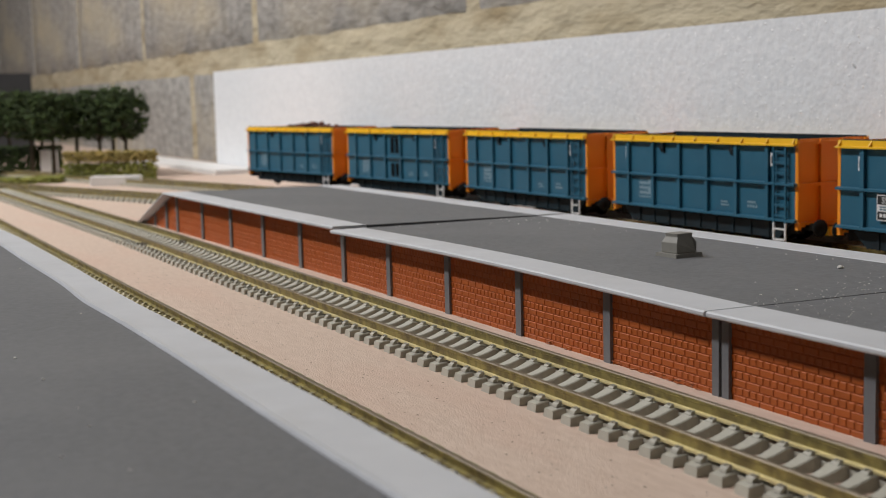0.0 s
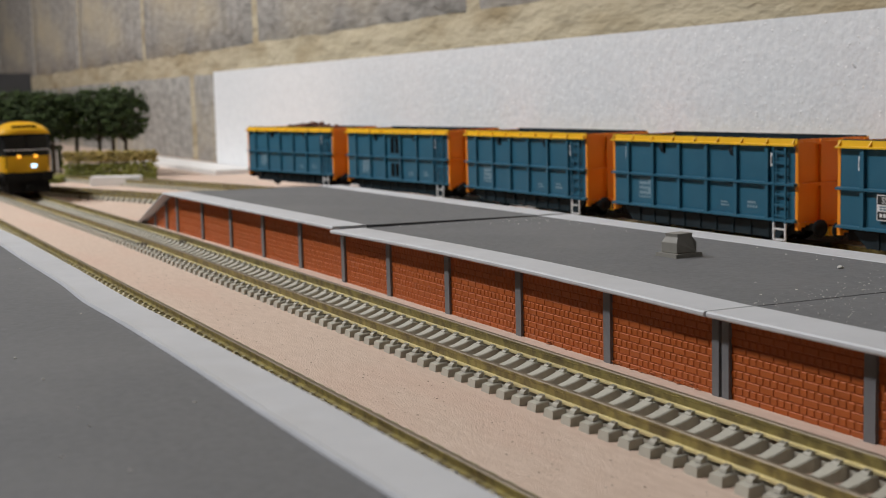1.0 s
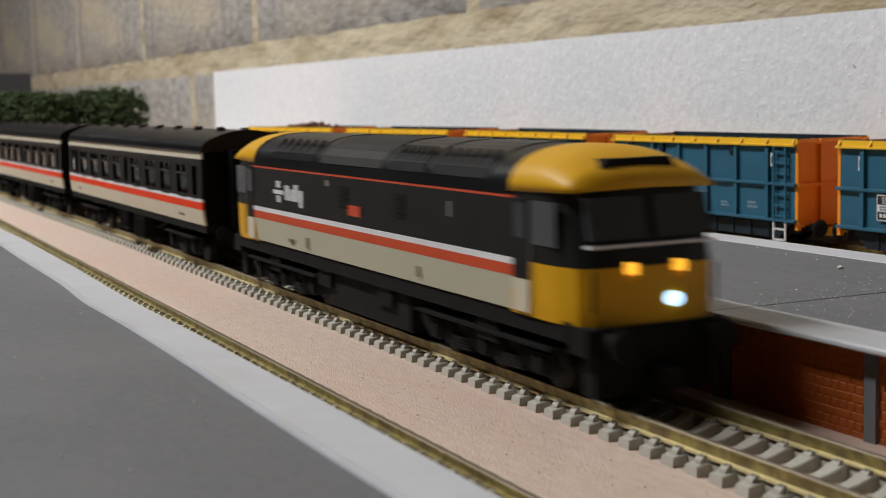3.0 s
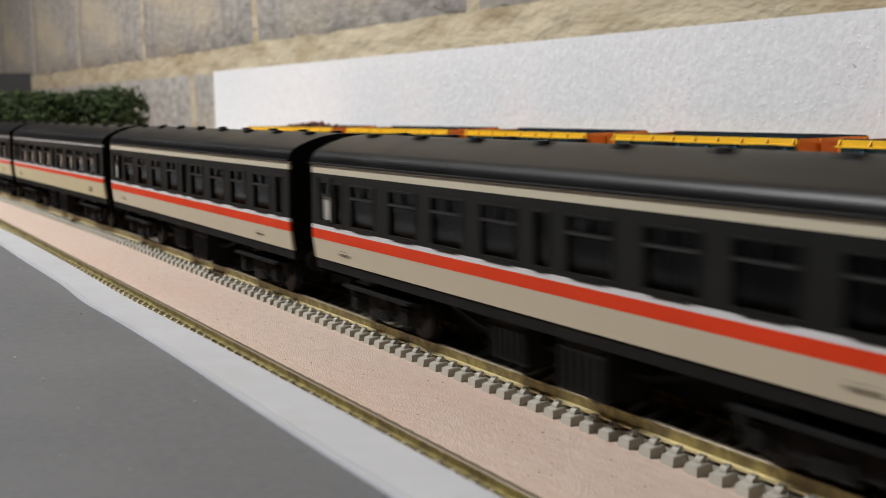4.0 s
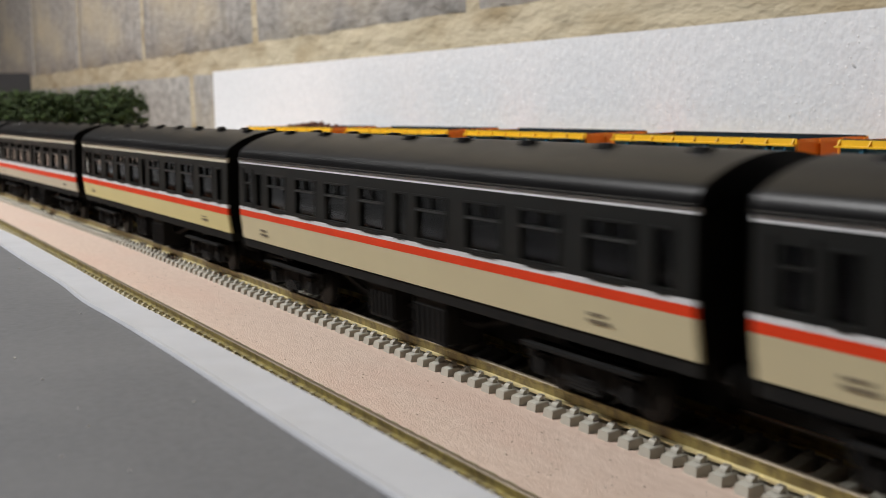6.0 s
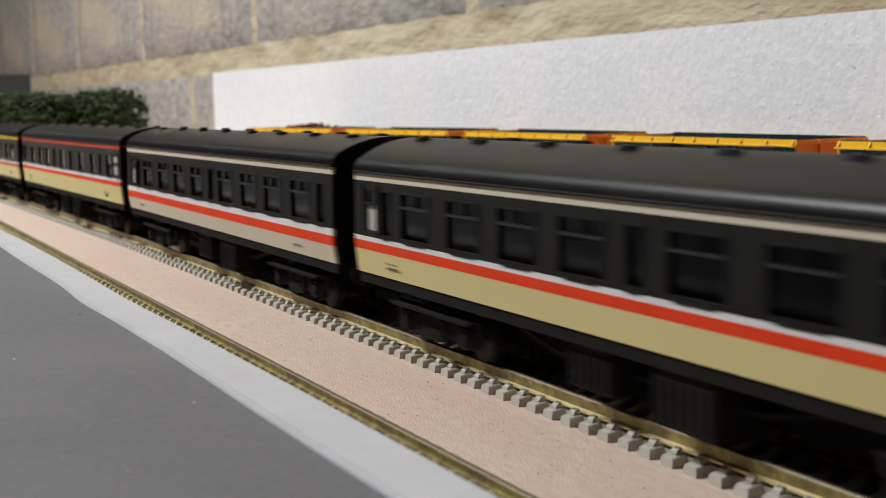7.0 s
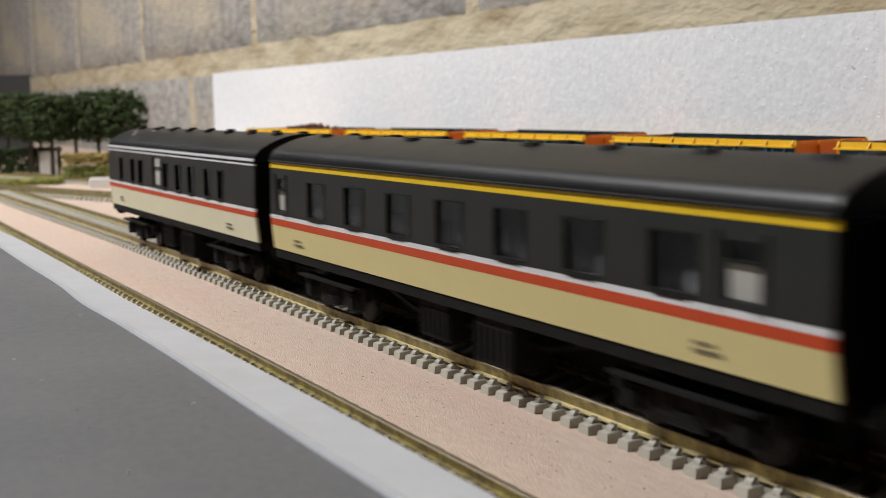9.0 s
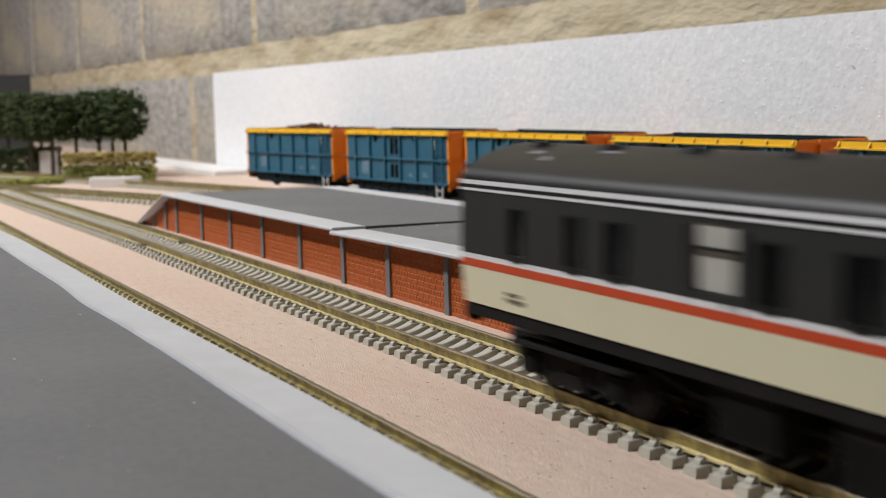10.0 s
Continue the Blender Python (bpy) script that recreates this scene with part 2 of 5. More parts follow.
def thing(name, label, category, group="", kind=""):
    return tagged(new(name), label, category, group, kind)


def setting(name, bm, mat, label, category):
    return tagged(part(name, bm, mat), label, category, kind="structure")


# ---- the room and the baseboard ----
Y0, Y1 = -3050, 4450
bm = bmesh.new(); box(bm, -900, 270, Y0, Y1, -18, 0.75)
baseboard = setting("baseboard", bm, M_PLY, "bare pinkish plywood baseboard under the tracks", "baseboard")
bm = bmesh.new(); box(bm, -2600, 300, Y0 - 200, Y1 + 200, -960, -900)
setting("floor", bm, M_CARPET, "plain dark floor of the room", "floor")
# Unseen ceiling and walls, added to close the room, near-black to limit bounce.
bm = bmesh.new(); box(bm, -2600, 300, Y0 - 200, Y1 + 200, 1500, 1560)
setting("ceiling", bm, M_PLASTER, "plain dark ceiling, unseen, added to close the room", "ceiling")
bm = bmesh.new(); box(bm, -2700, -2600, Y0 - 200, Y1 + 200, -900, 1500)
setting("wall_west", bm, M_PLASTER, "plain dark plastered wall, unseen, added to close the room", "wall")
bm = bmesh.new(); box(bm, -2600, 270, Y1 + 100, Y1 + 200, -900, 1500)
setting("wall_north", bm, M_PLASTER, "plain dark plastered wall, unseen, added to close the room", "wall")
bm = bmesh.new(); box(bm, -2600, 270, Y0 - 200, Y0 - 100, -900, 1500)
setting("wall_south", bm, M_PLASTER, "plain dark plastered wall, unseen, added to close the room", "wall")
bm = bmesh.new()
box(bm, 271.5, 380, Y0 - 200, Y1 + 200, -900, 1500)
wall_east = setting("wall_east", bm, M_MORTAR, "bare grey concrete block wall with smeared sandy mortar", "wall")
BEDS = [-118, 107, 332, 557]
UPPER = [-2660, -2200, -1740, -1280, -800, -330, 145, 618, 1098, 1575, 2013, 2450, 2910, 3370, 3830, 4290]


def rough_block(w, h, seed):
    rng = random.Random(seed)
    bm = bmesh.new()
    nx, nz = 14, 8
    grid = {}
    for i in range(nx + 1):
        for k in range(nz + 1):
            y = 0.0 if i == 0 else w if i == nx else 5 + (w - 10) * (i - 1) / (nx - 2)
            z = 0.0 if k == 0 else h if k == nz else 5 + (h - 10) * (k - 1) / (nz - 2)
            edge = i in (0, nx) or k in (0, nz)
            if edge:
                y += rng.uniform(-1.0, 1.0)
                z += rng.uniform(-1.3, 1.3)
            grid[i, k] = bm.verts.new((rng.uniform(-0.9, 0.9) + (4 if edge else 0), y, z))
    for i in range(nx):
        for k in range(nz):
            bm.faces.new((grid[i, k], grid[i, k + 1], grid[i + 1, k + 1], grid[i + 1, k]))
    return mesh_of(bm, "block", M_BLOCK, True)


for row, z in enumerate(BEDS[:-1]):
    joints = UPPER if row % 2 else [y - 232 for y in UPPER]
    for i in range(len(joints) - 1):
        y, w = joints[i], joints[i + 1] - joints[i]
        me = rough_block(w - 15, 225 - (15 if row != 1 else 22), 40 * row + i)
        piece("block", me, wall_east, 269.6 if row == 1 else 270.3, y + 8, z + (10 if row != 1 else 15))

# the polystyrene sheet leaning flat on the wall
bm = bmesh.new()
box(bm, 240, 266, -420, 1146, 0.75, 98)
foam = part("polystyrene_sheet", bm, M_FOAM, None, "", bevel=1.0)
tagged(foam, "white expanded polystyrene sheet standing against the block wall", "foam sheet")
rng = random.Random(5)
bm = bmesh.new()
for i in range(900):
    y, z = rng.uniform(-20, 620), rng.uniform(45, 96)
    r = rng.uniform(0.25, 0.75)
    bmesh.ops.create_icosphere(bm, subdivisions=1, radius=r, matrix=Matrix.Translation((239.9 + r * 0.4, y, z)) @ Matrix.Diagonal((0.6, 1, 1, 1)))
tagged(part("bead", bm, M_BEAD, foam, "loose glossy white beads on the cut face", True), kind="stuff")
bm = bmesh.new()
# Pits are not hollowed: low lumps carry their shade as a grey colour.
for i in range(26):
    y, z = rng.uniform(-60, 650), rng.uniform(48, 95)
    r = rng.uniform(0.3, 0.7)
    bmesh.ops.create_icosphere(bm, subdivisions=1, radius=r, matrix=Matrix.Translation((239.9 + r * 0.22, y, z)) @ Matrix.Diagonal((0.3, 1, 1.2, 1)))
bmesh.ops.create_icosphere(bm, subdivisions=2, radius=0.9, matrix=Matrix.Translation((240.0, 214, 76)) @ Matrix.Rotation(0.6, 4, "X") @ Matrix.Diagonal((0.2, 1.9, 0.8, 1)))
tagged(part("pit", bm, M_PIT, foam, "small raised spots, coloured grey for the shade in bead pits", True), kind="stuff")
bm = bmesh.new()
box(bm, 196, 238, 1000, 1480, 0.75, 5)
tagged(part("card_strip", bm, M_CARDW, None, "", bevel=0.6), "white card strip lying on the baseboard", "card strip")

# ---- tracks ----
PITCH = 7.092


def main_x(y):
    """Middle of the through track: straight, then easing away to the far end."""
    s = y - 390
    if s <= 0:
        return 0.0
    return -0.0235 * (math.sqrt(s * s + 60 * 60) - 60)


RAIL_MATS = [M_RAIL, M_RAILTOP, M_FOOTGLINT]


def rail_section(bm, line, z0=3.0, z1=5.9):
    """Bull-shaped rail along a line of (x, y) in mm: foot, web and head."""
    prof = [(-1.25, z0), (1.25, z0), (1.25, z0 + 0.4), (0.45, z0 + 0.6), (0.45, z1 - 0.95), (0.65, z1 - 0.75), (0.65, z1 - 0.2), (0.45, z1),
            (-0.45, z1), (-0.65, z1 - 0.2), (-0.65, z1 - 0.75), (-0.45, z1 - 0.95), (-0.45, z0 + 0.6), (-1.25, z0 + 0.4)]
    rings = []
    for i, (x, y) in enumerate(line):
        a, b = line[max(0, i - 1)], line[min(len(line) - 1, i + 1)]
        d = Vector((b[0] - a[0], b[1] - a[1])).normalized()
        n = Vector((d.y, -d.x))
        rings.append([bm.verts.new((x + n.x * p, y + n.y * p, z)) for p, z in prof])
    k = len(prof)
    for r, s in zip(rings, rings[1:]):
        for i in range(k):
            f = bm.faces.new((r[i], r[(i + 1) % k], s[(i + 1) % k], s[i]))
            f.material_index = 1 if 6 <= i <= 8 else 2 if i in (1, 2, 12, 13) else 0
    bm.faces.new(list(reversed(rings[0])))
    bm.faces.new(rings[-1])


def sleeper_verts(half=13.0, w=3.9):
    """A concrete sleeper, waisted and dipping in the middle, with rail clips."""
    bm = bmesh.new()
    xs = [-half, -half + 1] + [-6.6 + 1.32 * k for k in range(11)] + [half - 1, half]
    top, wid = [], []
    for x in xs:
        u = max(0.0, 1 - (x / 6.6) ** 2)
        top.append(2.5 if abs(x) == half else 2.72 if abs(x) > half - 1.5 else 3.35 - 1.65 * u)
        wid.append(w - 0.5 - 1.0 * u)
    rings = []
    for i, (x, z, b) in enumerate(zip(xs, top, wid)):
        e = 0.25 if i == 0 else -0.25 if i == len(xs) - 1 else 0
        rings.append([bm.verts.new(p) for p in ((x - e, -w / 2, 0.7), (x - e, w / 2, 0.7), (x, b / 2 + 0.12, z - 0.25), (x, b / 2 - 0.12, z), (x, -b / 2 + 0.12, z), (x, -b / 2 - 0.12, z - 0.25))])
    for r, s in zip(rings, rings[1:]):
        for i in range(6):
            bm.faces.new((r[i], s[i], s[(i + 1) % 6], r[(i + 1) % 6]))
    bm.faces.new(list(reversed(rings[0])))
    bm.faces.new(rings[-1])
    for c in (-9.0, 9.0):
        for s in (-1, 1):
            x = c + s * 1.75
            prism(bm, [(x - 0.95, 2.9), (x + 0.95, 2.9), (x + 0.75, 3.5), (x + 0.4, 3.75), (x - 0.4, 3.75), (x - 0.75, 3.5)], -0.95, 0.95)
            rod(bm, x - s * 0.2, -0.5, 3.8, 0.36, 0.8, "x", 8)
            rod(bm, x - s * 0.2, 0.5, 3.8, 0.36, 0.8, "x", 8)
        box(bm, c - 1.6, c + 1.6, -1.4, 1.4, 2.7, 3.5, 0.1)
        # plastic web that ties the sleepers together under the rail
        box(bm, c - 0.9, c + 0.9, w / 2 - 0.1, PITCH - w / 2 + 0.1, 1.0, 2.6)
    bmesh.ops.recalc_face_normals(bm, faces=bm.faces)
    return bm


SLEEPER = mesh_of(sleeper_verts(), "sleeper", M_SLEEPER)
SLEEPER_BROWN = mesh_of(sleeper_verts(15.0), "sleeper", M_SLEEPERB)


def far_lumps(path, s0, s1, step):
    """Plain sleepers joined into one mesh, for the stretches far from the lens."""
    bm = bmesh.new()
    s = s0
    while s < s1:
        x, y, a = path(s)
        m = Matrix.Translation((x, y, 0)) @ Matrix.Rotation(a, 4, "Z")
        for v in box(bm, -13, 13, -1.75, 1.75, 0, 3.05, 0.25):
            v.co = m @ v.co
        s += step
    return bm


def straight_track(label, cx, bend, y_far, phase, sleeper=SLEEPER, head=6.45, mats=RAIL_MATS):
    t = thing("railway_track", label, "model track", "model tracks", )
    def fx(y):
        return cx + (main_x(y) if bend else 0.0)
    ys = [Y0 + 60, -1500, -400, 0, 200, 330] + list(range(380, 900, 20)) + [1200, 2000, Y1 - 60]
    for side in (-9.0, 9.0):
        bm = bmesh.new()
        rail_section(bm, [(fx(y) + side, y) for y in ys], 3.5, head)
        part("rail", bm, mats, t, "dull brassy nickel-silver rail")
    y = phase
    while y < y_far:
        piece("sleeper", sleeper, t, fx(y), y, 0.0, 0.023 if bend and y > 400 else 0.0)
        y += PITCH
    top = y
    def ahead(s):
        return fx(s), s, 0.0
    bm = far_lumps(ahead, top, Y1 - 60, PITCH)
    tagged(part("sleeper_strip", bm, M_SLEEPERJ, t), kind="stuff")
    bm = far_lumps(ahead, phase - PITCH * int((phase - Y0 - 60) / PITCH), phase - 1, PITCH)
    tagged(part("sleeper_strip", bm, M_SLEEPERJ, t), kind="stuff")
    return t


def bezier(pts, n=60):
    """A smooth line through control points (x, y)."""
    p = [Vector(q) for q in pts]
    out = []
    for i in range(n + 1):
        q = [v.copy() for v in p]
        u = i / n
        while len(q) > 1:
            q = [a.lerp(b, u) for a, b in zip(q, q[1:])]
        out.append((q[0].x, q[0].y))
    return out


def curved_track(label, line):
    t = thing("railway_track", label, "model track", "model tracks")
    for side in (-9.0, 9.0):
        off = []
        for i, (x, y) in enumerate(line):
            a, b = line[max(0, i - 1)], line[min(len(line) - 1, i + 1)]
            d = Vector((b[0] - a[0], b[1] - a[1])).normalized()
            off.append((x + d.y * side, y - d.x * side))
        bm = bmesh.new()
        rail_section(bm, off)
        part("rail", bm, RAIL_MATS, t, "dull brassy nickel-silver rail")
    rest, bm = 0.0, bmesh.new()
    for (x0, y0), (x1, y1) in zip(line, line[1:]):
        seg = math.hypot(x1 - x0, y1 - y0)
        s = rest
        while s < seg:
            u = s / seg
            turn = math.atan2(y1 - y0, x1 - x0) - math.pi / 2
            if 480 < y0 < 1100:
                piece("sleeper", SLEEPER, t, x0 + (x1 - x0) * u, y0 + (y1 - y0) * u, 0.0, turn)
            else:
                m = Matrix.Translation((x0 + (x1 - x0) * u, y0 + (y1 - y0) * u, 0)) @ Matrix.Rotation(turn, 4, "Z")
                for v in box(bm, -13, 13, -1.75, 1.75, 0, 3.05, 0.25):
                    v.co = m @ v.co
            s += PITCH
        rest = s - seg
    tagged(part("sleeper_strip", bm, M_SLEEPERJ, t), kind="stuff")
    return t


track_main = straight_track("through track with pale concrete sleepers and brassy rails", 0.0, True, 900, 19.45 - PITCH * 22 - PITCH * 0.25)
track_left = straight_track("track beside the grey platform, olive-brown sleepers and brassy rails", -59.8, False, 640, 17.0 - PITCH * 22, SLEEPER_BROWN, 5.75, [M_RAIL, M_RAILTOP, M_RAIL])
SIDING = bezier([(216, -400), (216, 0), (216, 300), (220, 520), (160, 720), (100, 900), (0, 1250), (-60, 1600)], 90)
LOOP = bezier([(152, -400), (152, 100), (152, 350), (150, 520), (90, 640), (60, 720), (20, 850), (-40, 1050)], 80)
curved_track("siding track under the open wagons", SIDING)
curved_track("loop track curving out from behind the brick platform", LOOP)


# ---- platforms ----
HP = 20.0
COURSE, STRETCH = 1.78, 4.55


def brick_mesh(w, name="brick"):
    bm = bmesh.new()
    h = COURSE - 0.14
    w = w - (0.22 if w > 3 else 0.46)
    o = [(-0.17, 0.2, 0.16), (-0.17, w - 0.2, 0.16), (-0.17, w - 0.2, h - 0.2), (-0.17, 0.2, h - 0.2)]
    i = [(0.1, 0, 0), (0.1, w, 0), (0.1, w, h), (0.1, 0, h)]
    a, b = [bm.verts.new(p) for p in o], [bm.verts.new(p) for p in i]
    bm.faces.new(a)
    for k in range(4):
        bm.faces.new((a[k], b[k], b[(k + 1) % 4], a[(k + 1) % 4]))
    bmesh.ops.recalc_face_normals(bm, faces=bm.faces)
    return mesh_of(bm, name, M_BRICK)


BRICK_S, BRICK_H = brick_mesh(STRETCH), brick_mesh(STRETCH / 2)


def platform_section(label, y0, y1, front, piers, singles, ramp=0.0, turn=0.0, bow=0.0, lift=0.0):
    """A hollow platform: brick face with piers, grey deck, pale edging front and back. y0 near, y1 far."""
    t = thing("platform_section", label, "model platform", "brick platform sections")
    wall = front + 5.0
    back_wall, back = 122.0, 125.5
    yt = y1 - ramp

    def top_at(y):
        if ramp and y > yt:
            return (HP + lift) * max(0.0, (y1 - y) / ramp)
        return HP + lift + bow * math.sin(math.pi * min(1.0, max(0.0, (y - y0) / (y1 - y0))))
    # face panel behind the bricks
    bm = bmesh.new()
    prism(bm, [(y0, 0.05), (y1 - (2 if ramp else 0), 0.05), (yt, HP - 1.3), (y0, HP - 1.3)] if ramp else [(y0, 0.05), (y1, 0.05), (y1, HP - 1.3), (y0, HP - 1.3)], wall, wall + 1.6, "x")
    part("brick_panel", bm, M_JOINT, t, "brick-red moulded panel")
    bm = bmesh.new()
    prism(bm, [(y0, 0.05), (y1 - (2 if ramp else 0), 0.05), (yt, HP - 1.3), (y0, HP - 1.3)] if ramp else [(y0, 0.05), (y1, 0.05), (y1, HP - 1.3), (y0, HP - 1.3)], back_wall - 1.6, back_wall, "x")
    part("brick_panel", bm, M_JOINT, t, "brick-red moulded panel")
    # deck and edging
    for nm, xa, xb, proud, mat, lab in (("deck", front + 13.6, back - 13.2, 0.0, M_DECK, "flat mid-grey deck"), ("edging", front, front + 13.6, 0.12, M_EDGE, "pale grey edging strip"),
                                       ("edging", back - 13.2, back, 0.12, M_EDGE, "pale grey edging strip")):
        bm = bmesh.new()
        ys = [y0 + 0.15 + (yt - y0 - 0.15) * k / 10 for k in range(11)] + ([y1] if ramp else [])
        ring = []
        for y in ys:
            z = top_at(y)
            lo = max(0.02, z - 1.2) if z > 1.3 else 0.02
            hi = max(z, 0.6) + proud
            if nm == "edging":
                c = 0.35
                p = [(xa, lo + c), (xa, hi - c), (xa + c, hi), (xb - c, hi), (xb, hi - c), (xb, lo)]
                p = [(xa + 0.3, lo)] + p
            else:
                p = [(xa, lo), (xa, hi), (xb, hi), (xb, lo)]
            up = top_at(y) - HP if not (ramp and y > yt) else 0.0
            ring.append([bm.verts.new((a, y, b - up * (a - front) / (back - front))) for a, b in p])
        k = len(ring[0])
        for r, s in zip(ring, ring[1:]):
            for i in range(k):
                bm.faces.new((r[i], r[(i + 1) % k], s[(i + 1) % k], s[i]))
        bm.faces.new(ring[0]); bm.faces.new(list(reversed(ring[-1])))
        bmesh.ops.recalc_face_normals(bm, faces=bm.faces)
        part(nm, bm, mat, t, lab)
    # piers
    for y in piers:
        h = top_at(y + 1) - 1.25
        if h < 3:
            continue
        bm = bmesh.new()
        box(bm, wall - 0.95, wall + 0.2, y - (2.4 if abs(y - 22.7) < 2 else 3.1), y, 0.0, h)
        part("pier", bm, M_PILLAR, t, "dark grey flat pier", bevel=0.15)
    # bricks
    spots = []
    c = 0
    while 0.35 + c * COURSE < HP - 1.6:
        w = STRETCH if c % 2 == 0 else STRETCH / 2
        y = y0 + (0 if c % 2 == 0 else STRETCH / 4)
        while y + w < y1:
            z = 0.35 + c * COURSE
            if z + COURSE < top_at(y + w) - 1.0 and not any(p - 3.1 < y and y + w < p for p in piers):
                spots.append((y, z, w))
            y += w
        c += 1
    near = sorted(spots, key=lambda s: abs(s[0] - singles)) if singles is not None else []
    for y, z, w in near[:300]:
        piece("brick", BRICK_S if w > 3 else BRICK_H, t, wall, y, z)
    rest = near[300:] if singles is not None else spots
    vs, fs = [], []
    for y, z, w in rest:
        src = BRICK_S if w > 3 else BRICK_H
        o = len(vs)
        vs += [((v.co.x + wall * MM), v.co.y + y * MM, v.co.z + z * MM) for v in src.vertices]
        fs += [[o + i for i in p.vertices] for p in src.polygons]
    if vs:
        me = bpy.data.meshes.new("brick_field")
        me.from_pydata(vs, [], fs)
        me.materials.append(M_BRICKJ)
        ob = new("brick_field", me)
        ob.parent = t
        tagged(ob, kind="stuff")
    if turn:
        t.matrix_world = Matrix.Translation((0, y0 * MM, 0)) @ Matrix.Rotation(turn, 4, "Z") @ Matrix.Translation((0, -y0 * MM, 0))
    return t


PIER = 45.5
BASE = -22.3
piers_all = [BASE + PIER * k for k in range(-9, 14)]
sec_near = platform_section("brick-faced platform section with grey deck and pale edging", -300, 21.5, 24.4,
                            [y for y in piers_all if y < 18] + [21.3], 0)
sec_mid = platform_section("brick-faced platform section with grey deck, slightly proud edging", 21.9, 247, 24.2,
                           [24.4] + [y for y in piers_all if 40 < y < 240] + [247.0], 60, bow=1.05, turn=0.003)
sec_far = platform_section("brick-faced platform section ending in a ramp", 248.3, 549, 25.2,
                           [y for y in piers_all if 262 < y < 530] + [545 - 45.5], None, ramp=62, turn=0.016, lift=1.0)

# the platform on the camera's side
lp = thing("platform_section", "grey card platform with pale edging beside the near track", "model platform", "card platforms")
bm = bmesh.new(); box(bm, -560, -84.0, -500, 900, HP - 1.6, HP - 0.47)
part("deck", bm, M_DECK, lp, "flat mid-grey card deck")
bm = bmesh.new()
ring = []
for i in range(141):
    y = -500 + 10 * i
    xo = -77.2 - 0.9 * min(1.0, max(0.0, (y + 20) / 120)) - 0.6 * math.exp(-((y - 120) / 40) ** 2) - 0.03 * max(0.0, y - 285)
    xi = -88.3 - 1.0 * math.exp(-((y - 120) / 24) ** 2) + 0.15 * math.sin(y * 0.05)
    z = HP - 0.4
    ring.append([bm.verts.new(p) for p in ((xi, y, z + 0.1), (xi + 0.3, y, z + 0.72), (xi + 0.75, y, z + 0.72), (xi + 1.3, y, z + 0.5), (xo - 0.4, y, z + 0.5), (xo, y, z + 0.2), (xo, y, z - 1.0), (xi, y, z - 0.05))])
for r, s in zip(ring, ring[1:]):
    for i in range(8):
        bm.faces.new((r[i], r[(i + 1) % 8], s[(i + 1) % 8], s[i]))
bm.faces.new(ring[0]); bm.faces.new(list(reversed(ring[-1])))
bmesh.ops.recalc_face_normals(bm, faces=bm.faces)
part("edging", bm, M_EDGE, lp, "pale grey edging strip")
bm = bmesh.new(); box(bm, -560, -85.5, -500, 900, 0.02, HP - 1.7)
part("base", bm, M_JOINT, lp, "brick-red moulded base")


def bars(parent, name, x, y, z, w, h, rows, mat, label, back=None):
    """Small printed panel on a side that faces -x: rows of plain bars."""
    bm = bmesh.new()
    if back is not None:
        box(bm, x - 0.05, x + 0.1, y - w / 2, y + w / 2, z, z + h)
        part(name, bm, back, parent, label)
        bm = bmesh.new()
        x -= 0.06
    step = h / rows
    for i in range(rows):
        cut = w * (0.92 if i % 2 == 0 else 0.74)
        k = 4
        for j in range(k):
            a = y + w * 0.46 - cut * j / k
            box(bm, x - 0.05, x + 0.05, a - cut / k * 0.72, a, z + step * (i + 0.22), z + step * (i + 0.78))
    return tagged(part(name + "_print" if back is not None else name, bm, mat, parent), label, kind="stuff")


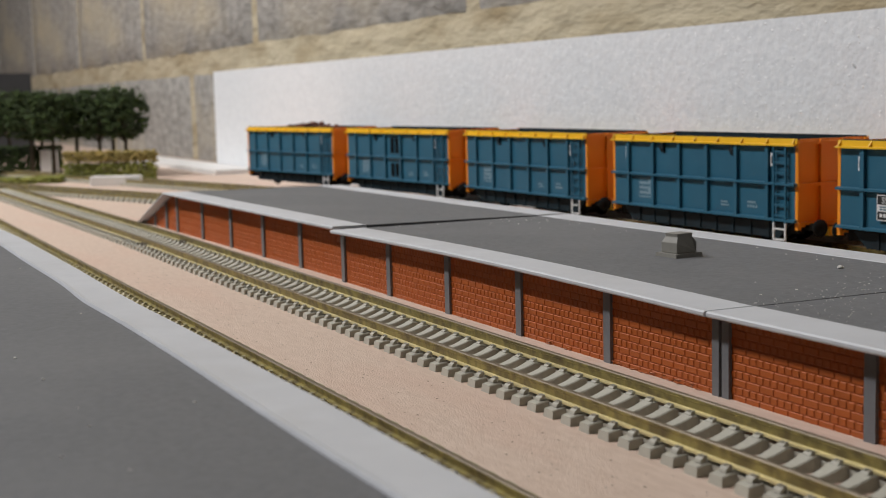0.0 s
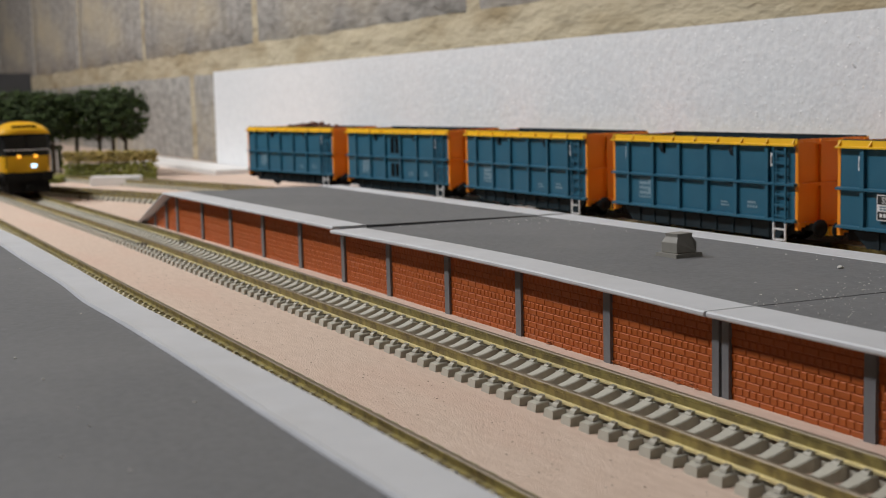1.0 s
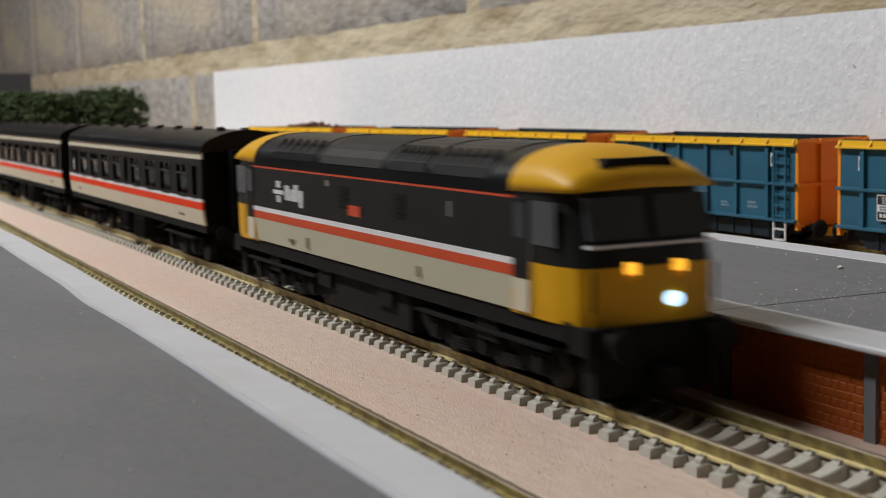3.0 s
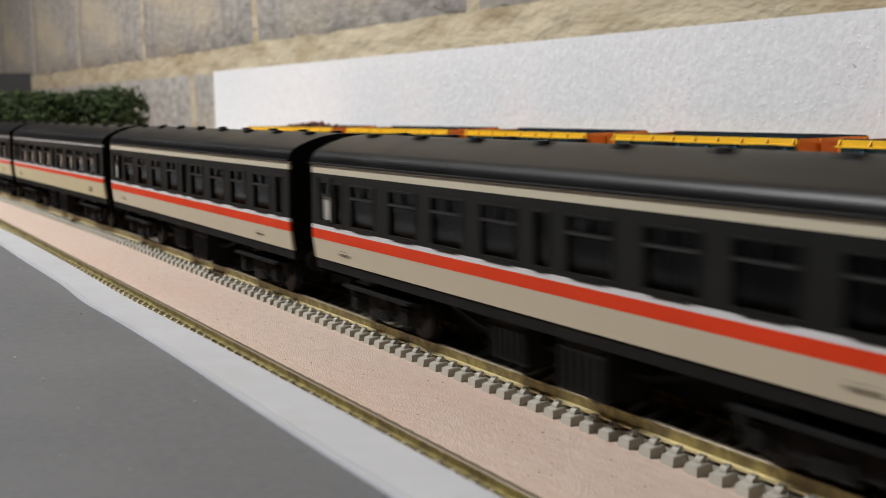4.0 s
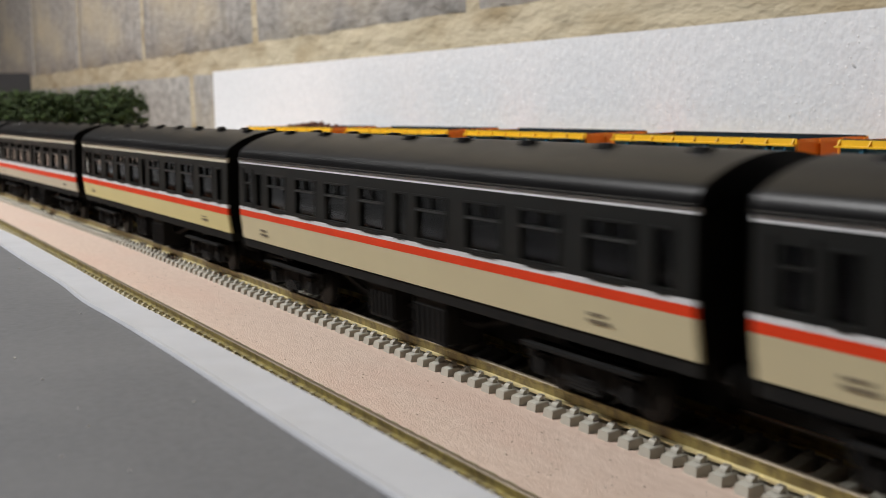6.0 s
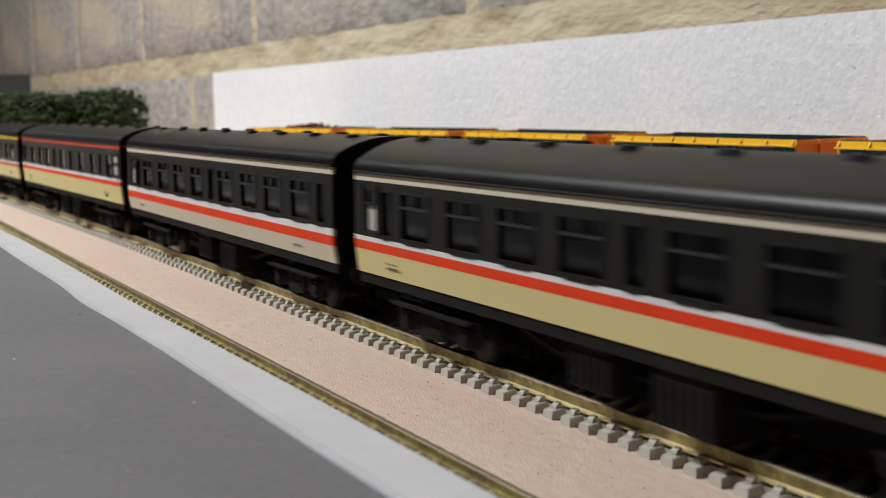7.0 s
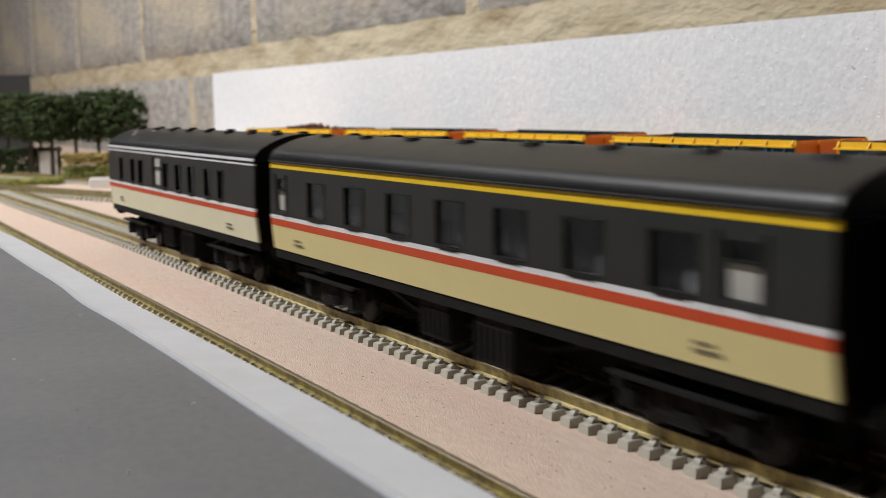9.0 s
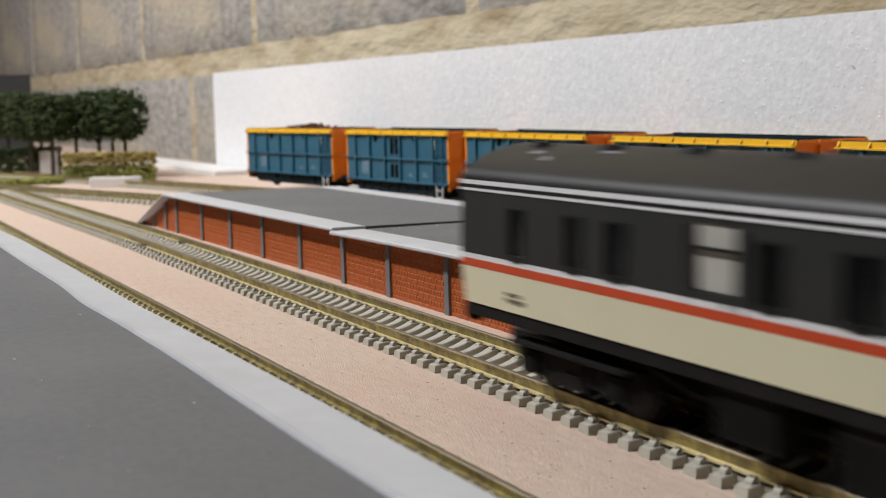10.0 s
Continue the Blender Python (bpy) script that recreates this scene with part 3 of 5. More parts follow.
# ---- open wagons on the siding ----
def wagon_thing():
    t = thing("scrap_wagon", "blue open scrap wagon with orange ends and yellow rim", "wagon", "open scrap wagons")
    L, W, ZB, ZM, ZR = 64.0, 18.0, 16.0, 30.2, 45.2
    for s in (-1, 1):
        bm = bmesh.new(); box(bm, s * (W - 0.9) - 0.5, s * (W - 0.9) + 0.5, -L, L, ZB, ZR)
        part("side", bm, M_BLUE, t, "blue steel side")
        for i in range(6):
            y = s * (48.0 - 19.95 * i)
            bm = bmesh.new(); box(bm, s * W - 0.95, s * W + 0.95, y - 1.0, y + 1.0, ZB - 0.3, ZR)
            part("post", bm, M_BLUE, t, bevel=0.15)
        for z, d, h in ((ZM, 1.9, 1.3), (ZB, 1.7, 1.4)):
            bm = bmesh.new()
            prism(bm, [(s * (W - 0.6), z - h / 2), (s * (W + d - 0.5), z - h / 2 + 0.2), (s * (W + d - 0.5), z + h / 2 - 0.3), (s * (W - 0.6), z + h / 2)], -L - 1.2, L + 1.2)
            part("rail", bm, M_BLUE, t)
        bm = bmesh.new()
        prism(bm, [(s * (W - 0.5), ZR), (s * (W + 1.7), ZR - 0.1), (s * (W + 1.7), ZR + 0.5), (s * (W + 0.1), ZR + 0.7), (s * (W - 0.1), ZR + 2.8), (s * (W - 0.5), ZR + 2.8)], -L - 1.3, L + 1.3)
        part("rim", bm, M_RIM, t, "yellow flanged top rim")
        # The shade inside the wagon is put into this lip's dark colour.
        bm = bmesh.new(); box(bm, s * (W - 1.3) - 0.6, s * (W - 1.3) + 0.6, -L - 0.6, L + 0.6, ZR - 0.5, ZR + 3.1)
        part("rim_cap", bm, M_BLUEK, t, "inner lip of the rim, coloured dark for the shade inside the wagon")
        for i in range(9):
            y = -L + 0.2 + 2 * (L - 0.2) * i / 8
            bm = bmesh.new()
            prism(bm, [(s * (W - 0.3), ZR + 0.5), (s * (W + 1.6), ZR + 0.5), (s * (W - 0.1), ZR + 2.9)], y - 0.3, y + 0.3)
            part("gusset", bm, M_RIM, t)
        # ladder at one end of each side
        y = s * (L - 7.8)
        bm = bmesh.new()
        for k in (-1, 1):
            box(bm, s * (W + 0.9) - 0.35, s * (W + 0.9) + 0.35, y + k * 3.5 - 0.45, y + k * 3.5 + 0.45, ZB - 1, ZR - 0.5)
        for k in range(7):
            z = ZB + 1.5 + k * 4.2
            box(bm, s * (W + 0.9) - 0.3, s * (W + 0.9) + 0.3, y - 3.5, y + 3.5, z, z + 0.55)
        part("ladder", bm, M_BLUE, t, "blue ladder with seven rungs")
        bm = bmesh.new()
        for k in (-1, 1):
            box(bm, s * (W + 0.9) - 0.3, s * (W + 0.9) + 0.3, y + k * 3.5 - 0.4, y + k * 3.5 + 0.4, 8.0, ZB - 1)
        box(bm, s * (W + 0.9) - 0.5, s * (W + 0.9) + 0.5, y - 3.5, y + 3.5, 8.0, 8.6)
        box(bm, s * (W + 0.9) - 0.3, s * (W + 0.9) + 0.3, y - 3.5, y + 3.5, 12.2, 12.8)
        part("step", bm, M_WHITE, t, "white step under the ladder")
        # end: orange plate with ribs
        bm = bmesh.new(); box(bm, -W + 1.5, W - 1.5, s * (L - 0.2) - 0.5, s * (L - 0.2) + 0.5, 13.5, ZR + 2.6)
        part("end_panel", bm, M_ORANGE, t, "orange steel end")
        bm = bmesh.new()
        e = s * L
        for x in (-W + 1.2, -5.5, 5.5, W - 1.2):
            box(bm, x - 0.9, x + 0.9, min(e, e + s * 1.6), max(e, e + s * 1.6), 12.5, ZR + 2.4)
        for z in (ZB - 1, ZM, ZR + 1.2):
            box(bm, -W + 0.5, W - 0.5, min(e, e + s * 2.1), max(e, e + s * 2.1), z - 0.55, z + 0.55)
        part("end_rib", bm, M_ORANGE, t, "orange ribs on the end")
        for x in (-11.5, 11.5):
            bm = bmesh.new()
            rod(bm, x, e + s * 3.5, 13.5, 1.5, 7.0, "y", 12)
            rod(bm, x, e + s * 7.2, 13.5, 3.4, 0.9, "y", 18)
            part("buffer", bm, M_BLACK, t, "black round buffer", True)
        bm = bmesh.new(); box(bm, -4.5, 4.5, min(e, e + s * 4), max(e, e + s * 4), 9.8, 13.2)
        part("drawbar", bm, M_RIM, t, "yellow coupling beam", bevel=0.4)
        bm = bmesh.new(); box(bm, s * 13.5 - 1.1, s * 13.5 + 1.1, -L + 1, L - 1, 10.6, 15.2)
        part("solebar", bm, M_BLACK, t)
        for yy in (-37, 37):
            bm = bmesh.new()
            rod(bm, s * 8.6, yy, 13.0, 7.1, 2.2, "x", 24)
            rod(bm, s * 8.2, yy, 13.0, 7.9, 0.7, "x", 24)
            part("wheel", bm, M_WHEEL, t, "dark steel wheel")
            bm = bmesh.new()
            prism(bm, [(yy - 7, 14.5), (yy - 2.5, 9.5), (yy + 2.5, 9.5), (yy + 7, 14.5)], s * 12.2 - 0.7, s * 12.2 + 0.7, "x")
            rod(bm, s * 13.8, yy, 11.3, 1.9, 2.0, "x", 12)
            part("axle_guard", bm, M_BLACK, t)
    bm = bmesh.new(); box(bm, -W + 1, W - 1, -L + 0.5, L - 0.5, 14.6, 16.2)
    part("floor_plate", bm, M_BLACK, t)
    bm = bmesh.new()
    prism(bm, [(-44, 7.0), (44, 7.0), (60, 14.8), (-60, 14.8)], -6.0, 6.0, "x")
    part("hopper_frame", bm, M_BLACK, t, "black tapering underframe")
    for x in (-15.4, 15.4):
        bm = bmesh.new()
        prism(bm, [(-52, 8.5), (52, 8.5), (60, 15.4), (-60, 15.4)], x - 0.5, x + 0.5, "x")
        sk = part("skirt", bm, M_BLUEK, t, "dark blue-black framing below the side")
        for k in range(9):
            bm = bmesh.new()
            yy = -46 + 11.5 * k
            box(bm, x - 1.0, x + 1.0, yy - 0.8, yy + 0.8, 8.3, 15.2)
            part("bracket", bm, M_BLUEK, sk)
    bars(t, "data_panel", -W + 0.38, 39.0, 19.6, 9.6, 8.8, 4, M_BLUE, "pale framed data panel with unreadable lettering", M_FAINT)
    for y in (24.5, -25.5):
        bm = bmesh.new()
        prism(bm, [(-W - 1.1, 44.6), (-W + 0.4, 44.6), (-W + 0.4, 40.4), (-W - 0.3, 40.8), (-W - 1.1, 42.4)], y - 1.3, y + 1.3)
        part("hook", bm, M_BLUEK, t, "dark hook under the rim", bevel=0.15)
    bars(t, "data_panel", -W + 0.36, -20.0, 19.2, 6.0, 2.6, 2, M_FAINT, "small unreadable white data lettering")
    bars(t, "data_panel", -W + 0.36, -38.0, 19.4, 7.4, 3.4, 2, M_FAINT, "small unreadable white data lettering")
    for y in (53.5, -50.5):
        bm = bmesh.new(); box(bm, -W - 0.1, -W + 0.1, y - 0.9, y + 0.9, 37.0, 42.2)
        tg = part("tag", bm, M_WHITE, t, "small white tag")
        bm = bmesh.new(); box(bm, -W - 0.16, -W - 0.09, y - 0.35, y + 0.35, 38.2, 41.0)
        part("tag_mark", bm, M_LETTER, tg)
    return t


WAGONS = [((216, 264), 0.0), ((215.2, 418), 0.006), ((207.6, 571.5), 0.10), ((189.2, 724), 0.154)]
first = wagon_thing()
first.matrix_world = pose(0.2167, 0.1115, 0, 0, 0, 0)
wagons = [first]
for (x, y), a in WAGONS:
    wagons.append(copy_thing(first, Matrix.Translation((x * MM, y * MM, 0)) @ Matrix.Rotation(a, 4, "Z")))
tagged(wagons[4], "blue open scrap wagon heaped with rusty scrap")


def words(parent, name, text, size, x, y, z, mat, label):
    cu = bpy.data.curves.new(name, "FONT")
    cu.body, cu.size, cu.extrude, cu.align_x = text, size * MM, 0.02 * MM, "CENTER"
    tmp2 = new(name, cu)
    bpy.context.view_layer.update()
    me = bpy.data.meshes.new_from_object(tmp2.evaluated_get(bpy.context.evaluated_depsgraph_get()))
    bpy.data.objects.remove(tmp2)
    me.materials.clear()
    me.materials.append(mat)
    ob = new(name, me)
    ob.parent = parent
    # letters upright on a side that faces -x, read along -y
    ob.matrix_local = Matrix(((0, 0, -1, x * MM), (-1, 0, 0, y * MM), (0, 1, 0, z * MM), (0, 0, 0, 1)))
    return tagged(ob, label)


# the nearest wagon carries a readable plate
bm = bmesh.new(); box(bm, -18.75, -18.55, 33.5, 44.0, 19.6, 29.0)
plate = part("code_plate", bm, M_WHITE, first, "white-edged black code plate")
bm = bmesh.new(); box(bm, -18.82, -18.7, 33.9, 43.6, 25.4, 28.6); part("field", bm, M_LETTER, plate)
bm = bmesh.new(); box(bm, -18.82, -18.7, 33.9, 43.6, 20.0, 22.9); part("field", bm, M_LETTER, plate)
words(plate, "lettering", "SSA", 3.3, -18.86, 39.0, 25.9, M_WHITE, "white letters")
bars(plate, "number_bar", -18.86, 38.8, 20.4, 8.0, 2.2, 1, M_WHITE, "white bars")
bars(plate, "small_print", -18.8, 38.8, 23.2, 8.0, 1.8, 2, M_BLUE, "small unreadable lettering")

# scrap heaped in the far wagon
rng = random.Random(11)
scrap = thing("scrap_load", "heap of rusty reddish scrap in the far wagon", "scrap heap")
bm = bmesh.new()
for i in range(240):
    y, x = rng.uniform(-52, 52), rng.uniform(-14, 14)
    h = 44.5 + 7.0 * max(0, 1 - (x / 16) ** 2) * max(0.15, 1 - (abs(y + 4) / 56) ** 2) * rng.uniform(0.6, 1.0)
    r = rng.uniform(0.8, 2.4)
    m = Matrix.Translation((x, y, h - 1.0)) @ Euler([rng.uniform(0, 6) for _ in range(3)]).to_matrix().to_4x4() @ Matrix.Diagonal((1, rng.uniform(0.4, 1.8), rng.uniform(0.3, 1), 1))
    bmesh.ops.create_icosphere(bm, subdivisions=1, radius=r, matrix=m)
tagged(part("scrap_bits", bm, M_SCRAP, scrap), kind="stuff")
bm = bmesh.new(); box(bm, -15.5, 15.5, -61, 61, 16.3, 44.5)
part("packing", bm, M_SCRAP, scrap, "dark rusty packing under the heap")
scrap.matrix_world = wagons[4].matrix_world.copy()

# loft the dark opening in the second wagon's middle bay
for z0, z1 in ((18.5, 26.5), (33, 42.5)):
    bm = bmesh.new(); box(bm, -18.2, -17.7, -4.8, -1.2, z0, z1)
    ob = part("slot", bm, M_PITCH, wagons[3], "dark drop-door slot")
    bm = bmesh.new(); box(bm, -18.2, -17.7, 1.2, 4.8, z0, z1)
    ob = part("slot", bm, M_PITCH, wagons[3], "dark drop-door slot")


# ---- the train ----
def band(bm, s, z0, x0, z1, x1, y0, y1, holes=(), thick=0.9):
    """A strip of a coach side from (x0, z0) up to (x1, z1), with openings cut right through."""
    zs = sorted({z0, z1, *[h[2] for h in holes], *[h[3] for h in holes]})
    ys = sorted({y0, y1, *[h[0] for h in holes], *[h[1] for h in holes]})

    def xa(z):
        return x0 + (x1 - x0) * (z - z0) / (z1 - z0)
    for a, b in zip(zs, zs[1:]):
        start = None
        for c, d in list(zip(ys, ys[1:])) + [(None, None)]:
            solid = c is not None and not any(h[0] <= c and d <= h[1] and h[2] <= a and b <= h[3] for h in holes)
            if solid and start is None:
                start = c
            if solid:
                end = d
            elif start is not None:
                p = [(s * xa(a), a), (s * xa(b), b), (s * (xa(b) - thick), b), (s * (xa(a) - thick), a)]
                one = [bm.verts.new((x, start, z)) for x, z in p]
                two = [bm.verts.new((x, end, z)) for x, z in p]
                fs = [bm.faces.new(one), bm.faces.new(list(reversed(two)))]
                for i in range(4):
                    fs.append(bm.faces.new((one[i], two[i], two[(i + 1) % 4], one[(i + 1) % 4])))
                start = None
    bmesh.ops.recalc_face_normals(bm, faces=bm.faces)


def roof_outline(hw, z0, z1, n=14, power=2.4):
    out = []
    for i in range(n + 1):
        a = math.pi * i / n
        c, s = math.cos(a), math.sin(a)
        out.append((hw * math.copysign(abs(c) ** (2 / power), c), z0 + (z1 - z0) * abs(s) ** (2 / power)))
    return out


def arch_outline(hw, z0, z1, r, n=12):
    """A roof arch from one side to the other: tight shoulders of radius r, then one wide arc."""
    rise = z1 - z0
    big = ((hw - r) ** 2 + rise ** 2 - r ** 2) / (2 * (rise - r))
    turn = math.atan2(hw - r, big - rise)
    side = [(hw - r + r * math.sin(a), z0 + r * math.cos(a)) for a in [math.pi / 2 - (math.pi / 2 - turn) * i / n for i in range(n + 1)]]
    top = [(big * math.sin(turn * (1 - i / n)), z1 - big + big * math.cos(turn * (1 - i / n))) for i in range(1, n + 1)]
    half_line = side + top
    return half_line + [(-x, z) for x, z in reversed(half_line[:-1])]


def bogie(t, y, axles, length, frame_mat=M_BLACK):
    """A black bogie: two side frames, springs, axle boxes, wheels."""
    b = bmesh.new()
    for s in (-1, 1):
        prism(b, [(y - length / 2, 16.5), (y - length / 2, 13.0), (y - length / 2 + 4, 10.5), (y + length / 2 - 4, 10.5), (y + length / 2, 13.0), (y + length / 2, 16.5)], s * 12.6 - 0.9, s * 12.6 + 0.9, "x")
        box(b, s * 13.4 - 0.6, s * 13.4 + 0.6, y - 6, y + 6, 12.0, 17.5)
    box(b, -12, 12, y - 5, y + 5, 12, 19)
    bg = part("bogie", b, frame_mat, t, "black bogie frame")
    for s in (-1, 1):
        b = bmesh.new(); box(b, min(s * 14.2, s * 16.4), max(s * 14.2, s * 16.4), y - length * 0.46, y + length * 0.46, 15.9, 16.6)
        part("step_board", b, M_BLACK, bg, "black step board along the bogie")
        for a, c in zip(axles, axles[1:]):
            b = bmesh.new(); mid = y + (a + c) / 2
            for k in range(4):
                box(b, s * 14.0 - 0.7, s * 14.0 + 0.7, mid - 6.0 + k * 1.2, mid + 6.0 - k * 1.2, 9.6 + k * 0.65, 10.15 + k * 0.65)
            part("leaf_spring", b, M_BLACK, bg, "black leaf spring")
            for e in (-1, 1):
                b = bmesh.new(); rod(b, s * 13.2, mid + e * 4.6, 12.4, 1.3, 4.4, "z", 10)
                part("coil_spring", b, M_BLACK, bg)
    for a in axles:
        for s in (-1, 1):
            w = bmesh.new()
            rod(w, s * 8.7, y + a, 12.4, 5.95, 2.2, "x", 24)
            rod(w, s * 8.2, y + a, 12.4, 6.65, 0.7, "x", 24)
            part("wheel", w, M_WHEEL, bg, "dark steel wheel")
            w = bmesh.new()
            box(w, s * 13.8 - 1.0, s * 13.8 + 1.0, y + a - 2.3, y + a + 2.3, 10.0, 14.6, 0.3)
            rod(w, s * 14.6, y + a, 12.2, 1.6, 1.0, "x", 12)
            part("axle_box", w, M_BLACK, bg)
            w = bmesh.new()
            for k in (-4.2, 4.2):
                rod(w, s * 13.4, y + a + k, 12.4, 1.0, 4.2, "z", 10)
            part("spring", w, M_BLACK, bg)
    return bg


SEAT_MESH = SEAT_PALE = None


def coach(label, half, windows, doors, top, lower, cant2=False, cant0=46.0, red0=28.2, dark=M_CHAR, red=M_RED, red1=31.0, cant1=48.4, white1=32.2, roof_mat=M_ROOF, airy=False):
    """A passenger coach. windows: (y, width, kind); doors: (y, pale?). y runs towards the rear end."""
    global SEAT_MESH, SEAT_PALE
    t = thing("coach", label, "railway coach", "coaches of the train")
    Y = half
    ZW0, ZW1 = white1 + 0.6, 44.6
    glass_mat = M_GLASSC if airy else M_GLASS
    ZD = 46.2 if cant2 else ZW1 - 0.6
    ZB = 41.9 if cant2 else 40.6
    for s in (-1, 1):
        for nm, z0, x0, z1, x1, mat, lab in (("lower_panel", 22.4, 17.0, red0, 17.75, lower, "cream lower panel"), ("red_stripe", red0, 17.78, red1, 17.84, red, "red stripe"),
                                             ("white_stripe", red1, 17.84, white1, 17.84, M_STRIPE, "white waist stripe")):
            bm = bmesh.new(); band(bm, s, z0, x0, z1, x1, -Y, Y)
            part(nm, bm, mat, t, lab)
        holes = []
        for y, w, kind in windows:
            holes.append((y - w / 2, y + w / 2, ZW0, ZW1))
        for y, pale, dw in doors:
            holes.append((y - dw, y + dw, ZW0 + 0.8, ZD + 0.2))
        bm = bmesh.new(); band(bm, s, white1, 17.8, cant0, 17.45, -Y, Y, holes)
        part("window_band", bm, dark, t, "charcoal grey window band")
        if cant2:
            for z0, z1, mat in ((47.3, 47.9, M_STRIPE), (47.9, 48.7, M_CHAR), (48.7, 49.6, M_STRIPE)):
                bm = bmesh.new(); band(bm, s, z0, 17.72, z1, 17.68, -Y, Y)
                part("cantrail_stripe", bm, mat, t)
        else:
            bm = bmesh.new(); band(bm, s, cant0, 17.5, cant1, 17.4, -Y, Y)
            part("cantrail_stripe", bm, top, t, "coloured stripe under the roof")
        for y, w, kind in windows:
            wd = bmesh.new()
            f = 0.45
            for a, b, c, d in ((y - w / 2, y + w / 2, ZW0, ZW0 + f), (y - w / 2, y + w / 2, ZW1 - f, ZW1), (y - w / 2, y - w / 2 + f, ZW0 + f, ZW1 - f), (y + w / 2 - f, y + w / 2, ZW0 + f, ZW1 - f)):
                box(wd, min(s * 16.9, s * 17.85), max(s * 16.9, s * 17.85), a, b, c, d)
            if kind == "split":
                box(wd, min(s * 16.9, s * 17.8), max(s * 16.9, s * 17.8), y - w / 2 + f, y + w / 2 - f, 40.6, 41.3)
                box(wd, min(s * 16.9, s * 17.7), max(s * 16.9, s * 17.7), y - 0.25, y + 0.25, 41.3, ZW1 - f)
            win = part("window", wd, M_CHAR, t)
            br = bmesh.new(); box(br, min(s * 17.4, s * 18.0), max(s * 17.4, s * 18.0), y - w * 0.36, y + w * 0.36, white1 - 0.2, white1 + 0.58)
            part("window_sill", br, M_CHAR, win)
            if kind == "split":
                # A paler strip over the bar, its colour standing in for the frame's glint.
                br = bmesh.new(); box(br, min(s * 17.3, s * 17.95), max(s * 17.3, s * 17.95), y - w / 2 + 0.8, y + w / 2 - 0.8, 40.75, 41.1)
                part("vent_bar", br, M_BAR, win, "strip on the window bar, coloured paler for its glint")
            g = bmesh.new(); box(g, min(s * 16.85, s * 17.05), max(s * 16.85, s * 17.05), y - w / 2 + 0.2, y + w / 2 - 0.2, ZW0 + 0.2, ZW1 - 0.2)
            pane = part("pane", g, glass_mat, win, "dark window glass")
            pane.visible_shadow = False
        for y, pale, dw in doors:
            wd = bmesh.new()
            for k in (-dw - 1.8, dw + 1.8):
                box(wd, min(s * 17.3, s * 17.92), max(s * 17.3, s * 17.92), y + k - 0.12, y + k + 0.12, 32.4, 45.6)
            box(wd, min(s * 17.4, s * 18.4), max(s * 17.4, s * 18.4), y - 4.3, y - 3.7, 33.0, 33.5)
            box(wd, min(s * 17.0, s * 17.85), max(s * 17.0, s * 17.85), y - dw, y + dw, ZB, ZB + 0.5)
            dr = part("door", wd, M_CHAR, t, "slam door edges and handle")
            g = bmesh.new(); box(g, min(s * 16.85, s * 17.05), max(s * 16.85, s * 17.05), y - dw + 0.1, y + dw - 0.1, ZW0 + 1, ZD)
            if pale == 1:
                bmesh.ops.delete(g, geom=list(g.verts), context="VERTS")
                box(g, min(s * 16.85, s * 17.05), max(s * 16.85, s * 17.05), y - dw + 0.1, y + dw - 0.1, 40.8, ZW1 - 0.6)
                up = part("pane", g, glass_mat, dr, "dark window glass")
                up.visible_shadow = False
                g = bmesh.new(); box(g, min(s * 16.85, s * 17.05), max(s * 16.85, s * 17.05), y - dw + 0.1, y + dw - 0.1, ZW0 + 1, 40.8)
            pane = part("pane", g, M_BLIND if pale else glass_mat, dr, "pale obscured door window" if pale else "dark window glass")
            if not pale:
                pane.visible_shadow = False
        if s < 0:
            for yy in (Y - 24, -Y + 30):
                bars(t, "lettering", -17.42, yy, 24.3, 9.0, 2.6, 2, M_PRINT, "small dark unreadable lettering")
    # roof
    bm = bmesh.new()
    prism(bm, arch_outline(17.6, cant1, 57.0, 4.6), -Y - 0.4, Y + 0.4)
    rf = part("roof", bm, roof_mat, t, "smooth dark grey roof")
    smooth_sides(rf, lambda p: len(p.vertices) != 4 or p.normal.z < -0.5)
    for k in range(8):
        for x in (-4.5, 4.5):
            y = -Y + 2 * Y * (k + 0.5) / 8
            v = bmesh.new(); box(v, x - 1.5, x + 1.5, y - 2.4, y + 2.4, 56.0, 57.5, 0.5)
            part("roof_vent", v, roof_mat, rf)
    v = bmesh.new()
    for s in (-1, 1):
        prism(v, [(s * 17.4, cant1), (s * 17.95, cant1), (s * 17.95, cant1 + 0.43), (s * 17.4, cant1 + 0.7)], -Y, Y)
    if cant2:
        v.free()
    else:
        part("gutter", v, roof_mat, rf)
    # ends, floor, interior
    for s in (-1, 1):
        bm = bmesh.new()
        e = s * (Y - 0.6)
        prism(bm, [(-16.9, 22.6), (16.9, 22.6), (17.0, 48.3), (-17.0, 48.3)], e - 0.5, e + 0.5)
        part("end_panel", bm, M_PITCH, t, "black coach end")
        bm = bmesh.new()
        box(bm, -7.5, 7.5, min(s * Y, s * (Y + 6.0)), max(s * Y, s * (Y + 6.0)), 22, 50)
        part("gangway", bm, M_PITCH, t, "black corridor connection", bevel=0.8)
        for x in (-11.5, 11.5):
            bm = bmesh.new()
            rod(bm, x, s * (Y + 2.6), 19.5, 1.3, 5.0, "y", 10)
            rod(bm, x, s * (Y + 5.2), 19.5, 2.9, 0.7, "y", 14)
            part("buffer", bm, M_BLACK, t)
        bm = bmesh.new(); box(bm, -1.6, 1.6, min(s * (Y - 12), s * (Y + 7.3)), max(s * (Y - 12), s * (Y + 7.3)), 11.0, 13.5)
        part("coupling", bm, M_BLACK, t)
